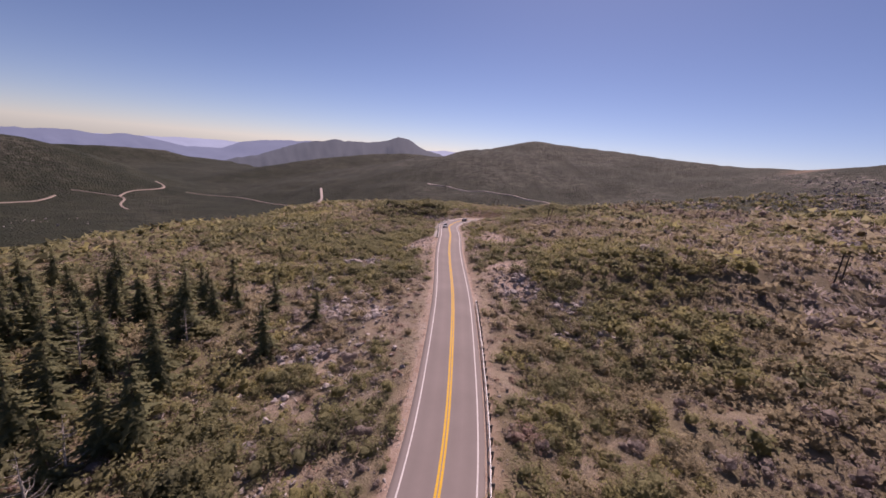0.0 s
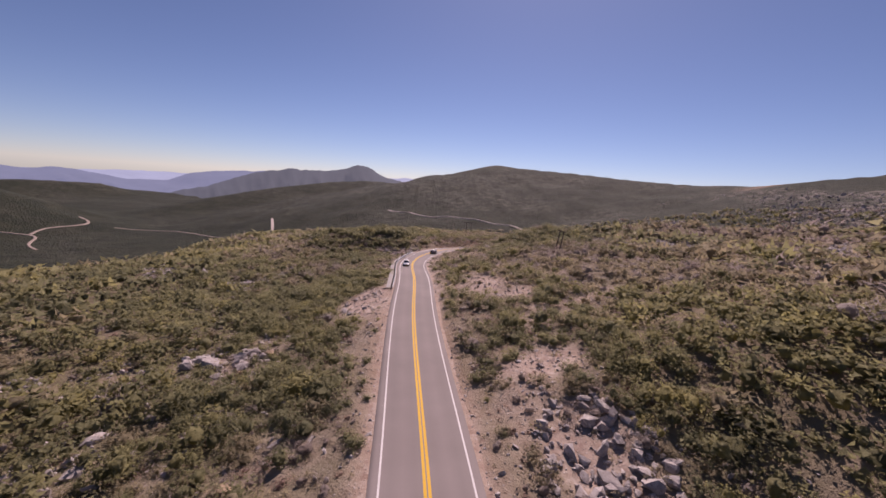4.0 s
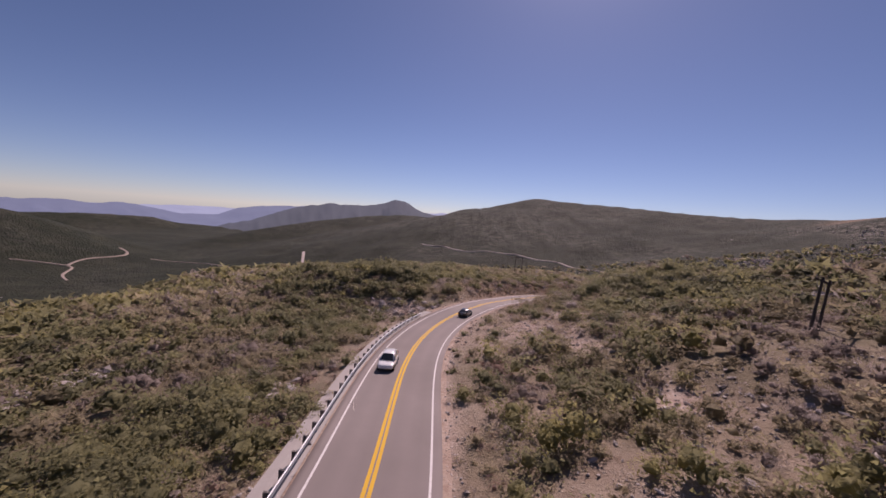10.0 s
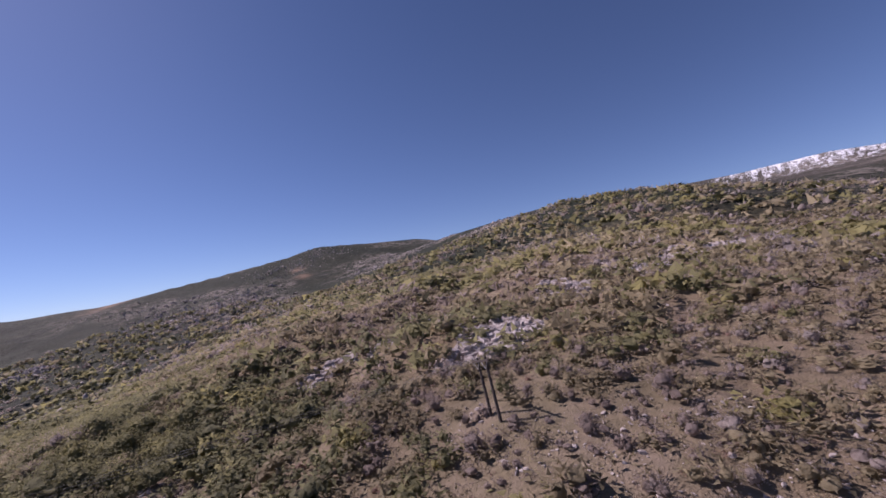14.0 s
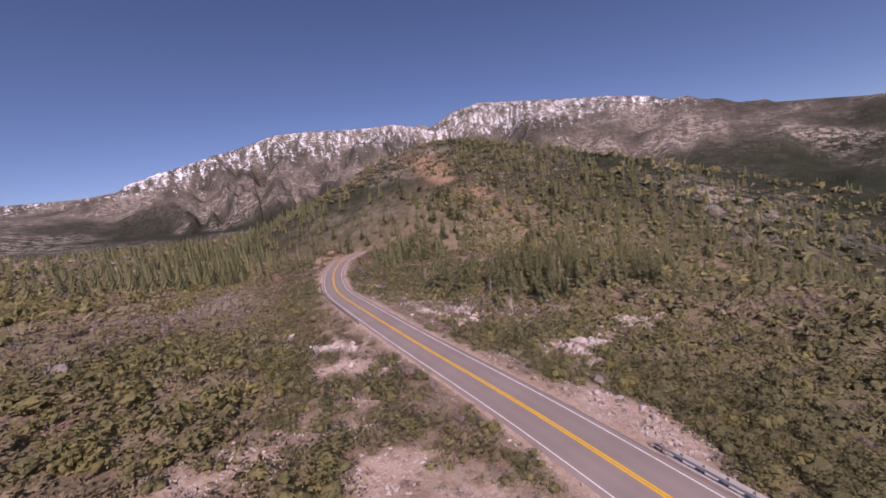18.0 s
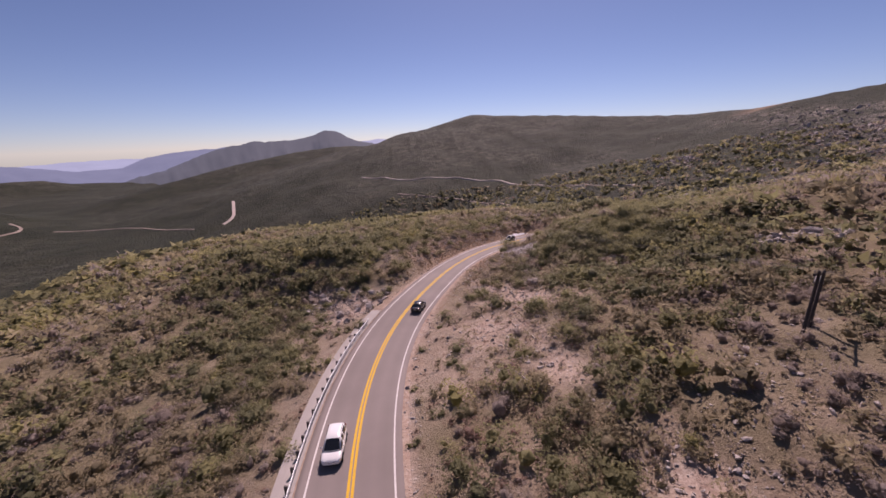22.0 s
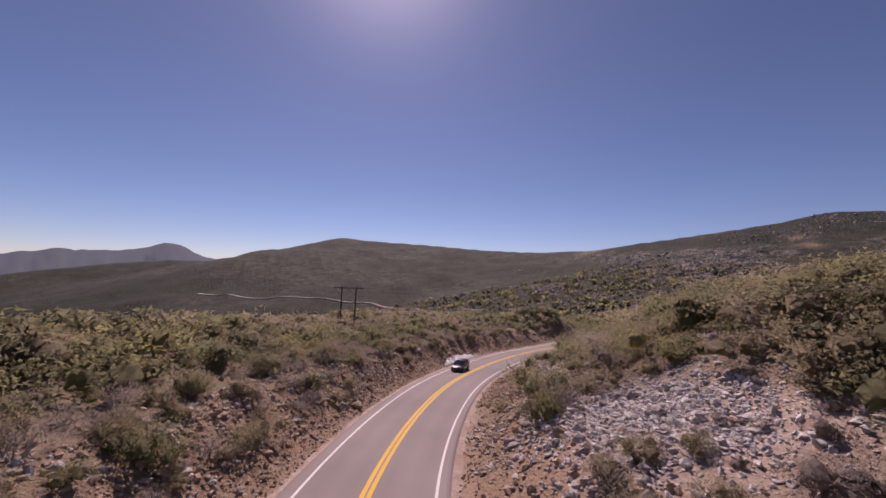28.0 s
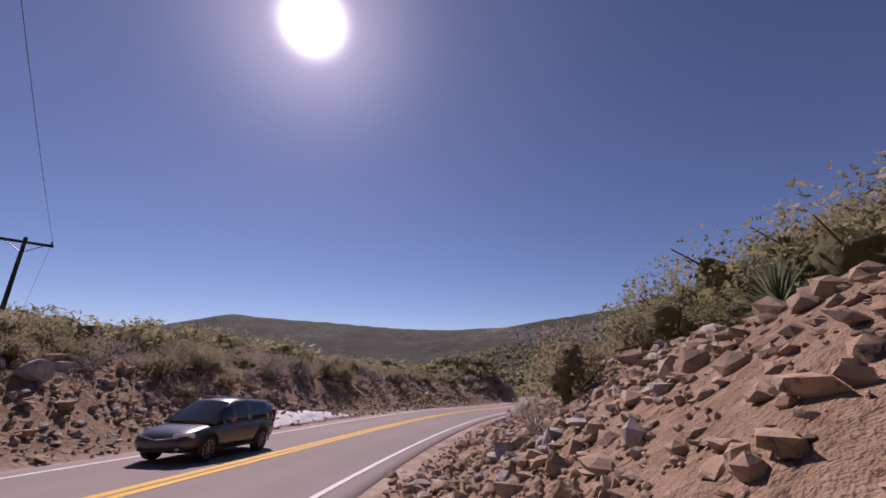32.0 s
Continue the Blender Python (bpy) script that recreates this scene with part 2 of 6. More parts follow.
DEADWOOD = simple("bleached_wood", (0.34, 0.29, 0.25), (0.55, 0.50, 0.45), 3.0, 0.9)
POLE_WOOD = simple("pole_wood", (0.055, 0.045, 0.040), (0.105, 0.085, 0.075), 1.5, 0.9)
STEEL = simple("galvanised_steel", (0.34, 0.35, 0.36), (0.50, 0.50, 0.50), 1.2, 0.5, 0.6, 0.1)
POST_WOOD = simple("rail_post", (0.09, 0.08, 0.075), (0.16, 0.14, 0.13), 4, 0.9)
WIRE = simple("wire", (0.16, 0.16, 0.16), (0.24, 0.23, 0.23), 1.0, 0.85, 0.0, 0.0)
INSULATOR = simple("insulator", (0.12, 0.10, 0.09), (0.20, 0.17, 0.16), 5, 0.3)
CONCRETE = simple("pale_apron", (0.29, 0.26, 0.24), (0.40, 0.37, 0.345), 0.6, 0.9, world_space=True)
DUST_ROAD = simple("dirt_track", (0.27, 0.215, 0.18), (0.38, 0.31, 0.265), 0.1, 0.95, world_space=True)
PALE_ROAD = simple("pale_far_road", (0.42, 0.35, 0.31), (0.54, 0.46, 0.41), 0.1, 0.95, world_space=True)
SNOW = simple("old_snow", (0.34, 0.33, 0.34), (0.78, 0.79, 0.82), 3.0, 0.6, 0.0, 0.6, 0.08)


# ---- the lie of the land ----
def lattice(ix, iy, seed):
    n = (ix.astype(np.int64) * 374761393 + iy.astype(np.int64) * 668265263 + seed * 982451653) & 0xFFFFFFFF
    n = ((n ^ (n >> 13)) * 1274126177) & 0xFFFFFFFF
    n = ((n ^ (n >> 16)) * 2246822519) & 0xFFFFFFFF
    return (n ^ (n >> 15)).astype(np.float64) / 4294967295.0


def vnoise(x, y, seed):
    ix, iy = np.floor(x), np.floor(y)
    u, v = x - ix, y - iy
    u, v = u * u * u * (u * (u * 6 - 15) + 10), v * v * v * (v * (v * 6 - 15) + 10)
    a, b = lattice(ix, iy, seed), lattice(ix + 1, iy, seed)
    c, d = lattice(ix, iy + 1, seed), lattice(ix + 1, iy + 1, seed)
    return (a + (b - a) * u) * (1 - v) + (c + (d - c) * u) * v


def fbm(x, y, size, octaves=4, seed=0, gain=0.5):
    """Fractal noise about zero, in -1 to 1."""
    out, amp, total = 0.0, 1.0, 0.0
    x, y = np.asarray(x, float) / size, np.asarray(y, float) / size
    for k in range(octaves):
        out = out + amp * (vnoise(x * 2**k + 17.3 * k, y * 2**k - 9.1 * k, seed + k) * 2 - 1)
        total += amp
        amp *= gain
    return out / total


def smooth(v, a, b):
    t = np.clip((np.asarray(v, float) - a) / (b - a), 0, 1)
    return t * t * (3 - 2 * t)


def spline(ks, vs, q):
    """Natural cubic spline."""
    ks, vs, q = np.asarray(ks, float), np.asarray(vs, float), np.asarray(q, float)
    n, h = len(ks), np.diff(ks)
    a, b = np.eye(n), np.zeros(n)
    for i in range(1, n - 1):
        a[i, i - 1], a[i, i], a[i, i + 1] = h[i - 1], 2 * (h[i - 1] + h[i]), h[i]
        b[i] = 6 * ((vs[i + 1] - vs[i]) / h[i] - (vs[i] - vs[i - 1]) / h[i - 1])
    m = np.linalg.solve(a, b)
    i = np.clip(np.searchsorted(ks, q) - 1, 0, n - 2)
    d, e, hh = q - ks[i], ks[i + 1] - q, h[i]
    return m[i] * e**3 / 6 / hh + m[i + 1] * d**3 / 6 / hh + (vs[i] / hh - m[i] * hh / 6) * e + (vs[i + 1] / hh - m[i + 1] * hh / 6) * d


ROAD_Y = [-75, -50, -30, -15, 0, 20, 45, 70, 95, 120, 145, 170, 195, 215, 235, 255, 270, 285, 300, 320, 345]
ROAD_X = [-32, -17, -9.5, -5.6, -2.9, -0.6, -0.6, -1.65, -3.56, -5.27, -6.41, -8.0, -4.65, 2.15, 9.87, 22.08, 34.65, 52.87, 75.4, 102.4, 133.9]
ROAD_Z = [4.0, 3.6, 2.6, 1.9, 1.3, 0.9, 0.95, 0.9, 0.3, 0.05, -0.6, -2.4, -3.84, -5.1, -7.5, -9.6, -11.6, -13.3, -15.5, -18.0, -20.4]
HALF = 3.4
QY = np.arange(-75, 345.01, 0.5)
QX, QZ = spline(ROAD_Y, ROAD_X, QY), spline(ROAD_Y, ROAD_Z, QY)
RT = np.stack([np.gradient(QX, QY), np.ones_like(QY)], 1)
RT /= np.linalg.norm(RT, axis=1)[:, None]
QS = np.concatenate([[0], np.cumsum(np.hypot(np.diff(QX), np.diff(QY)))])


def road_frame(x, y):
    """Signed distance from the road's middle line (right is positive), the road's height and y there, and how far past its ends."""
    x, y = np.asarray(x, float), np.asarray(y, float)
    best = np.full(x.shape, 1e18)
    idx = np.zeros(x.shape, int)
    ws, wz, wy = 1e-30, 0.0, 0.0
    for i in range(0, len(QY), 4):
        dd = (x - QX[i]) ** 2 + (y - QY[i]) ** 2
        w = 1 / (dd + 1.0) ** 3
        ws, wz, wy = ws + w, wz + w * QZ[i], wy + w * QY[i]
        m = dd < best
        best[m], idx[m] = dd[m], i
    ax, ay = x - QX[idx], y - QY[idx]
    lat = ax * RT[idx, 1] - ay * RT[idx, 0]
    lon = ax * RT[idx, 0] + ay * RT[idx, 1]
    step = np.clip(lon, -1.5, 1.5)
    z = QZ[idx] + step * SLOPE[idx]
    inner = (idx > 0) & (idx < LAST)
    past = np.where(inner, 0.0, np.maximum(np.abs(lon) - 1.5, 0))
    d = np.where(inner, np.where(lat >= 0, 1.0, -1.0) * np.sqrt(np.maximum(best - step * step, 0)), lat)
    blend = smooth(np.abs(d), 7, 26)
    return d, z * (1 - blend) + blend * wz / ws, (QY[idx] + step * RT[idx, 1]) * (1 - blend) + blend * wy / ws, past


LAST = (len(QY) - 1) // 4 * 4
SLOPE = np.gradient(QZ, QS)


def polar(*rows):
    """Ridge points from bearing, range and angle of sight, seen from above the bend of the road."""
    return [(5 + r * math.sin(radians(a)), 150 + r * math.cos(radians(a)), 20 + r * math.tan(radians(e))) for a, r, e in rows]


RIDGES = [
    # the hill across the flat and its long arm round to the slope above the road
    (polar((-2, 1500, 0.2), (3, 1560, 1.6), (9, 1620, 3.4), (14, 1600, 3.1), (20, 1560, 2.9), (28, 1500, 2.4), (35, 1400, 2.2), (42, 1260, 2.5), (49, 1260, 3.7), (60, 1320, 5.4), (66, 1420, 6.6), (72, 1480, 6.3), (79, 1450, 5.9)), 0.24, 60),
    (polar((84, 1200, 5.5), (93, 800, 6.8), (102, 640, 7.6), (109, 600, 7.3), (114, 600, 5.0), (121, 620, 3.2), (130, 700, 2.4), (140, 820, 1.6)), 0.24, 40),
    # the snow mountain behind
    (polar((104, 2600, 6.4), (112, 2600, 6.6), (121, 2600, 6.3), (129, 2600, 6.4), (137, 2550, 5.3), (145, 2500, 4.8), (150, 2450, 4.8), (157, 2400, 5.2), (163, 2350, 5.5), (168, 2300, 6.3), (171, 2300, 8.0), (177, 2250, 9.8), (-176, 2250, 11.8), (-170, 2250, 12.0), (-166, 2250, 11.7)), 0.46, 150),
    (polar((-166, 2250, 11.7), (-161, 2300, 12.0), (-155, 2500, 10.8), (-151, 2600, 12.6), (-148, 2600, 13.4), (-140, 2450, 12.5), (-132, 2250, 11.4), (-124, 2050, 9.0), (-116, 1850, 7.0), (-107, 1700, 5.6), (-100, 1600, 5.0), (-93, 1550, 4.6), (-84, 1600, 3.2), (-75, 1700, 2.1), (-68, 1800, 0.8), (-62, 1900, -1.0)), 0.36, 120),
    # the hill with the scree, and its arm into the canyon
    (polar((-177, 360, 1.5), (-170, 380, 5.2), (-163, 400, 8.4), (-157, 400, 9.9), (-153, 400, 9.9), (-145, 420, 8.0), (-137, 435, 6.0), (-130, 450, 4.0), (-119, 480, 0.2), (-108, 500, -3.4), (-93, 520, -6.0)), 0.50, 25),
    # hills down the canyon
    (polar((-64, 1500, -1.0), (-59, 1480, -1.5), (-55, 1450, -2.0), (-52.5, 1440, -2.6), (-50, 1440, -3.6), (-47, 1500, -5.0)), 0.34, 50),
    (polar((-58, 2300, -2.0), (-52, 2400, -2.6), (-46, 2500, -2.4), (-41, 2600, -2.5), (-37, 2700, -3.4)), 0.36, 70),
    (polar((-5, 2150, -0.3), (-10, 2100, -0.2), (-15, 2050, -0.7), (-22, 1900, -1.9), (-29, 1750, -3.4), (-35, 1600, -5.0)), 0.26, 50),
]


def ridge_height(x, y, pts, slope, wob):
    best = np.full(x.shape, -1e9)
    w1 = fbm(x, y, wob * 4.0, 4, 31) * wob * 0.5
    gully = np.abs(fbm(x, y, wob * 2.2, 4, 77)) * wob * 0.5
    if wob >= 100:
        # gullies and spurs that run down from the crest
        u, v = np.arctan2(x - 5, y - 150) * 2250, np.hypot(x - 5, y - 150)
        spurs = smooth(np.abs(np.degrees(u / 2250)), 105, 140) * 130 * np.abs(fbm(u + 60 * fbm(x, y, 400, 3, 93), v * 0.22, 190, 5, 91, 0.55)) - 22
    for (x0, y0, z0), (x1, y1, z1) in zip(pts, pts[1:]):
        ex, ey = x1 - x0, y1 - y0
        t = np.clip(((x - x0) * ex + (y - y0) * ey) / (ex * ex + ey * ey), 0, 1)
        dist = np.hypot(x - x0 - t * ex, y - y0 - t * ey)
        h = z0 + t * (z1 - z0) - slope * (np.sqrt(dist * dist + (wob * 0.25) ** 2) - wob * 0.25)
        h = h + (w1 * 0.4 - gully * (0.55 if wob < 100 else 0.7)) * smooth(dist, wob * 0.3, wob * 4)
        if wob >= 100:
            h = h - spurs * smooth(dist, 10, 420)
        best = np.maximum(best, h)
    return best


def land(x, y):
    """Height of the ground."""
    x, y = np.asarray(x, float), np.asarray(y, float)
    d, zr, al, past = road_frame(x, y)
    off = np.hypot(d, past)
    left, right = np.maximum(-d, 0), np.maximum(d, 0)
    cut = smooth(al, 200, 222)
    # left: falls away from the road, later a bank above it
    fall = -7.5 * (1 - np.exp(-np.maximum(left - 5, 0) / 24)) - 0.17 * np.maximum(left - 75, 0) - 0.10 * np.maximum(left - 150, 0)
    bank = smooth(left, 4.6, 11) * 3.0 + 1.2 * smooth(left, 9, 30) - 0.15 * np.maximum(left - 35, 0) - 0.06 * np.maximum(left - 120, 0)
    zl = fall * (1 - cut) + bank * cut
    # right: climbs to the slope above
    emb = 1 - smooth(al, 66, 92)
    rise = 0.20 * np.maximum(right - 5, 0) - 0.10 * np.maximum(right - 48, 0)
    rise = rise * (1 - emb) + emb * (-1.6 * smooth(right, 5, 14) + 0.12 * np.maximum(right - 22, 0) - 0.075 * np.maximum(right - 70, 0))
    rcut = smooth(al, 205, 260)
    rise = rise * (1 - 0.35 * smooth(al, 205, 240) * smooth(right, 20, 60)) + rcut * (2.0 * smooth(right, 5.6, 11.0) + (9.0 - 4.5 * smooth(al, 236, 260)) * smooth(right, 11.5, 34) + 6.0 * smooth(right, 34, 85))
    rise = rise * (1 - 0.75 * smooth(y, 330, 470))
    z = zr + np.where(d < 0, zl, rise)
    # past the road's ends
    z = z - 0.105 * np.clip(y - 335, 0, 290) - 0.025 * np.clip(y - 625, 0, 800) - 0.05 * np.clip(-70 - y, 0, 300) * smooth(-x, -40, 40)
    z = np.clip(z, -150, 400)
    away = smooth(off, 7, 30)
    z = z + away * (fbm(x, y, 38, 4, 3) * 2.6 + fbm(x, y, 9, 3, 9) * 0.55) + smooth(off, 60, 260) * fbm(x, y, 190, 4, 12) * 7 * (1 - 0.5 * smooth(y, 330, 450)) + 5.0 * np.exp(-(((x - 96) / 15) ** 2 + ((y - 331) / 9) ** 2)) - 45 * np.exp(-(((x - 255) / 120) ** 2 + ((y - 590) / 170) ** 2)) * smooth(off, 40, 140)
    z = z + 6.5 * np.exp(-(((x + 13) / 7) ** 2 + ((y + 72) / 11) ** 2)) * smooth(off, 5, 9)
    for k, (pts, slope, wob) in enumerate(RIDGES):
        h = ridge_height(x, y, pts, slope, wob)
        s = 10.0
        m = np.maximum(z, h)
        z = m + s * np.log(np.exp((z - m) / s) + np.exp((h - m) / s)) * smooth(off, 25, 120)
    rough = fbm(x, y, 3.2, 3, 21) * 0.28 * smooth(off, 4.4, 6.5)
    flat = 1 - smooth(off, 4.25, 5.0)
    return (z + rough) * (1 - flat) + (zr - 0.16) * flat


def ground_z(x, y):
    return float(land(np.array([float(x)]), np.array([float(y)]))[0])


def graded(lo, hi, step, end_lo, end_hi, grow=1.045):
    mid = list(np.arange(lo, hi + 1e-6, step))
    a, s = [], step
    v = lo
    while v > end_lo:
        s = min(s * grow, 42)
        v -= s
        a.append(v)
    b, s, v = [], step, mid[-1]
    while v < end_hi:
        s = min(s * grow, 42)
        v += s
        b.append(v)
    return np.array(a[::-1] + mid + b)


def mesh_object(name, verts, faces, mat, parent=None, label="", smooth_shade=False, attrs=(), normals=None):
    """An object from arrays; faces all of one size. normals: one for each point, or none."""
    me = bpy.data.meshes.new(name)
    verts, faces = np.asarray(verts, np.float32), np.asarray(faces, np.int32)
    k = faces.shape[1]
    me.vertices.add(len(verts))
    me.vertices.foreach_set("co", verts.ravel())
    me.loops.add(faces.size)
    me.loops.foreach_set("vertex_index", faces.ravel())
    me.polygons.add(len(faces))
    me.polygons.foreach_set("loop_start", np.arange(0, faces.size, k, dtype=np.int32))
    me.polygons.foreach_set("use_smooth", np.full(len(faces), smooth_shade))
    for key, values in attrs:
        me.attributes.new(key, "FLOAT", "POINT").data.foreach_set("value", np.asarray(values, np.float32))
    if normals is not None:
        me.attributes.new("custom_normal", "FLOAT_VECTOR", "POINT").data.foreach_set("vector", np.asarray(normals, np.float32).ravel())
    me.update(calc_edges=True)
    me.validate()
    me.materials.append(mat)
    ob = new(name, me)
    if parent:
        ob.parent = parent
    if label:
        ob["label"] = label
    return ob


def part(name, bm, mat, parent=None, label="", shade=False):
    me = bpy.data.meshes.new(name)
    if shade:
        for fc in bm.faces:
            fc.smooth = True
    bm.to_mesh(me)
    bm.free()
    me.materials.append(mat)
    ob = new(name, me)
    if parent:
        ob.parent = parent
    if label:
        ob["label"] = label
    return ob


GX, GY = graded(-110, 140, 1.3, -4300, 2900), graded(-60, 330, 1.3, -2800, 2600)
MX, MY = np.meshgrid(GX, GY)
HX, HY = MX.ravel(), MY.ravel()
HZ = land(HX, HY)
D0, ZR0, AL0, PAST0 = road_frame(HX, HY)
D0 = np.where(D0 < 0, -1, 1) * np.hypot(D0, PAST0)


def cover_at(x, y, d, al):
    """How much brush covers the ground."""
    c = 0.88 + 0.60 * fbm(x, y, 26, 4, 41) + 0.45 * fbm(x, y, 7, 3, 43) + 0.55 * smooth(np.abs(d), 11, 32) + 0.18 * smooth(-d, 8, 16)
    c = c * smooth(np.abs(d), 4.2, 5.9)
    for px, py, rx, ry, amount in PATCHES:
        q = ((x - px) / rx) ** 2 + ((y - py) / ry) ** 2
        c = c - amount * np.exp(-q * 1.2) * (0.7 + 0.6 * fbm(x, y, 5, 3, 47))
    return np.clip(c, 0, 1)


# bare and stony places: middle, half widths, strength
ROCK_BANDS = [(-76, 162, 5, 5, 1.0), (-86, 175, 3.5, 7, 1.0), (-95, 189, 4, 6, 1.0), (-111, 214, 4, 6, 0.9), (-110, 255, 5, 5, 0.8), (-51, 152, 3, 4, 1.0), (-50, 160, 2.5, 5, 1.0), (-48, 168, 2.5, 4, 1.0), (-20, 160, 2, 3, 0.7), (-21, 211, 4, 4, 0.8), (-11, 208, 4, 3, 0.8), (-52, 95, 5, 4, 1.0), (-29, 103, 5, 3, 1.0), (-34, 82, 3, 5, 1.0), (-23, 70, 6, 5, 1.1), (-25, 63.5, 4, 3, 1.0), (-16, 63, 3, 4, 0.9), (-24, 49, 4, 3, 0.9), (-41, 64, 3, 3, 0.8), (12, 81, 5, 7, 1.0), (23, 71, 5, 5, 1.1), (22, 60, 5, 4, 0.9)]
PATCHES = ROCK_BANDS + [(-22, 70, 12, 22, 0.3), (-34, 98, 12, 8, 0.8), (-12, 118, 7, 24, 0.6), (14, 80, 9, 13, 0.35), (22, 68, 9, 10, 0.3), (15, 143, 9, 14, 0.6), (10, 183, 8, 10, 0.7), (26, 150, 7, 12, 0.5), (9, 206, 6, 10, 0.6), (18, 226, 7, 10, 0.8), (-16, 205, 9, 8, 0.6), (-24, 40, 14, 18, 0.5), (37, 209, 5, 4, 0.8), (-52, 155, 9, 4, 0.7), (-72, 162, 8, 5, 0.7), (66, 165, 9, 7, 1.2), (56, 171, 4, 4, 1.0), (100, 150, 6, 4, 0.9), (118, 126, 7, 9, 1.1), (123, 105, 6, 8, 1.0), (70, 187, 5, 3, 0.9), (61, 197, 4, 3, 0.9), (36, 205, 3, 3, 0.8), (35, 169, 4, 2.5, 0.9), (10, 94, 8, 7, 0.7), (24.5, 232.5, 5.0, 6, 1.6), (16, 161, 5, 8, 0.9), (11.5, 182, 4, 6, 0.8), (13, 171, 4, 5, 0.8), (29, 161, 4, 5, 0.7), (9.5, 133, 4, 4, 1.0), (16, 154, 4, 4, 0.8), (16, 125, 4, 4, 0.9), (16, 115, 4, 3, 0.9), (27, 119, 5, 4, 1.0), (-16, 123, 3, 5, 1.0), (-13, 128, 3, 4, 0.9), (13, 96, 4, 3, 1.0), (20, 74, 4, 3, 0.9), (23, 117, 4, 4, 1.0), (12, 109, 3, 3, 0.8), (13, 123, 4, 3, 0.8), (-24, 111, 4, 3, 1.0), (-20, 76, 4, 4, 0.9), (-14, 131, 4, 4, 0.9), (17, 192, 4, 4, 0.9), (12, 204, 3, 4, 0.9), (-12, 204, 4, 4, 0.9), (-28, 109, 3, 3, 0.9), (13, 105, 4, 3, 0.8), (27, 226, 4, 4, 1.0), (60, 166.5, 7, 4, 1.6), (66, 162, 4, 5, 1.4), (55, 170.5, 3.5, 3.5, 1.3), (93, 146, 5, 4, 1.3), (89, 153, 4, 4, 1.2), (102, 128, 5, 7, 1.5), (109, 113, 4, 7, 1.5), (117, 97, 4, 6, 1.4), (91, 179, 5, 3, 1.2), (71, 187, 4, 3, 1.2), (65, 194, 4, 2.5, 1.2), (26, 137, 4, 5, 1.0), (-71, 84, 5, 3, 1.1), (-50, 95, 4, 3, 1.1), (-47, 79, 4, 4, 1.0), (-40, 100, 4, 2.5, 1.2), (-14, 24, 7, 16, 0.7), (-18, 46, 6, 8, 0.7), (-20, 12, 8, 8, 0.6), (16, 194, 5, 6, 0.9), (14, 203, 5, 6, 0.9), (22, 200, 5, 5, 0.8), (22, 191, 4, 4, 0.8)]
COVER = cover_at(HX, HY, D0, AL0)
RANGE = np.hypot(HX - 5, HY - 150)
COVER = np.maximum(COVER, smooth(RANGE, 180, 420) * 0.96)
ANGLE = np.degrees(np.arctan2(HX - 5, HY - 150))
ROCKY = smooth(RANGE, 200, 400) * (0.75 * smooth(fbm(HX, HY, 150, 5, 61), -0.25, 0.45)) * (0.15 + 0.85 * smooth(np.abs(ANGLE), 28, 60)) * (1 - 0.7 * smooth(-HZ, 60, 110)) * (1 - 0.75 * smooth(-ANGLE, 38, 52) * (1 - smooth(-ANGLE, 72, 90)))
BEHIND = smooth(np.abs(ANGLE), 95, 125)
WESTWARD = smooth(ANGLE, 92, 106) * (1 - smooth(ANGLE, 166, 178))
SNOWY = BEHIND * smooth(RANGE, 900, 1300) * (0.44 * smooth(HZ + 60 * fbm(HX, HY, 300, 4, 71), 90, 400) + 0.24 * WESTWARD * smooth(HZ, 110, 230)) - 1.5 * (1 - BEHIND * smooth(HZ, 50, 150))
SCREE = 1.3 * np.exp(-(((HX + 124) / 13) ** 2 + ((HY + 138) / 75) ** 2)) * smooth(fbm(HX, HY, 22, 4, 81), -0.35, 0.15)
SCARS = sum(np.exp(-(((HX - a) / ra) ** 2 + ((HY - b) / rb) ** 2)) for a, b, ra, rb in ((840, 1054, 55, 26), (479, 0, 14, 14), (866, 587, 16, 16), (972, 650, 18, 14), (640, 330, 12, 16)))
BARE = np.clip(SCREE + 1.3 * np.exp(-(((HX + 16) / 7) ** 2 + ((HY + 68) / 11) ** 2)) + 1.2 * SCARS + 1.2 * np.exp(-(((HX - 92) / 9) ** 2 + ((HY - 324) / 4.5) ** 2)) + 0.9 * smooth(AL0, 216, 236) * (1 - smooth(np.abs(D0), 9, 13)) * smooth(np.abs(D0), 4, 6) + 0.5 * (1 - smooth(np.abs(D0), 4.8, 6.8)) * smooth(fbm(HX, HY, 12, 3, 5), -0.3, 0.3), 0, 1)
nx, ny = len(GX), len(GY)
gi = (np.arange(ny - 1)[:, None] * nx + np.arange(nx - 1)[None, :]).ravel()
GROUND_FACES = np.stack([gi, gi + 1, gi + nx + 1, gi + nx], 1)
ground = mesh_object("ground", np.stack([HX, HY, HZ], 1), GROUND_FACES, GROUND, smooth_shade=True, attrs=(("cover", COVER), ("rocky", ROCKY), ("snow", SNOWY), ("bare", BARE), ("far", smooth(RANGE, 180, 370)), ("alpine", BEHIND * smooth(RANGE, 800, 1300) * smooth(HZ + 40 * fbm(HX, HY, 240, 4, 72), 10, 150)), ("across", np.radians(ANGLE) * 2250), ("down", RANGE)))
tagged(ground, "dry mountain ground with brush, pale granite and far snow", "ground", kind="structure")


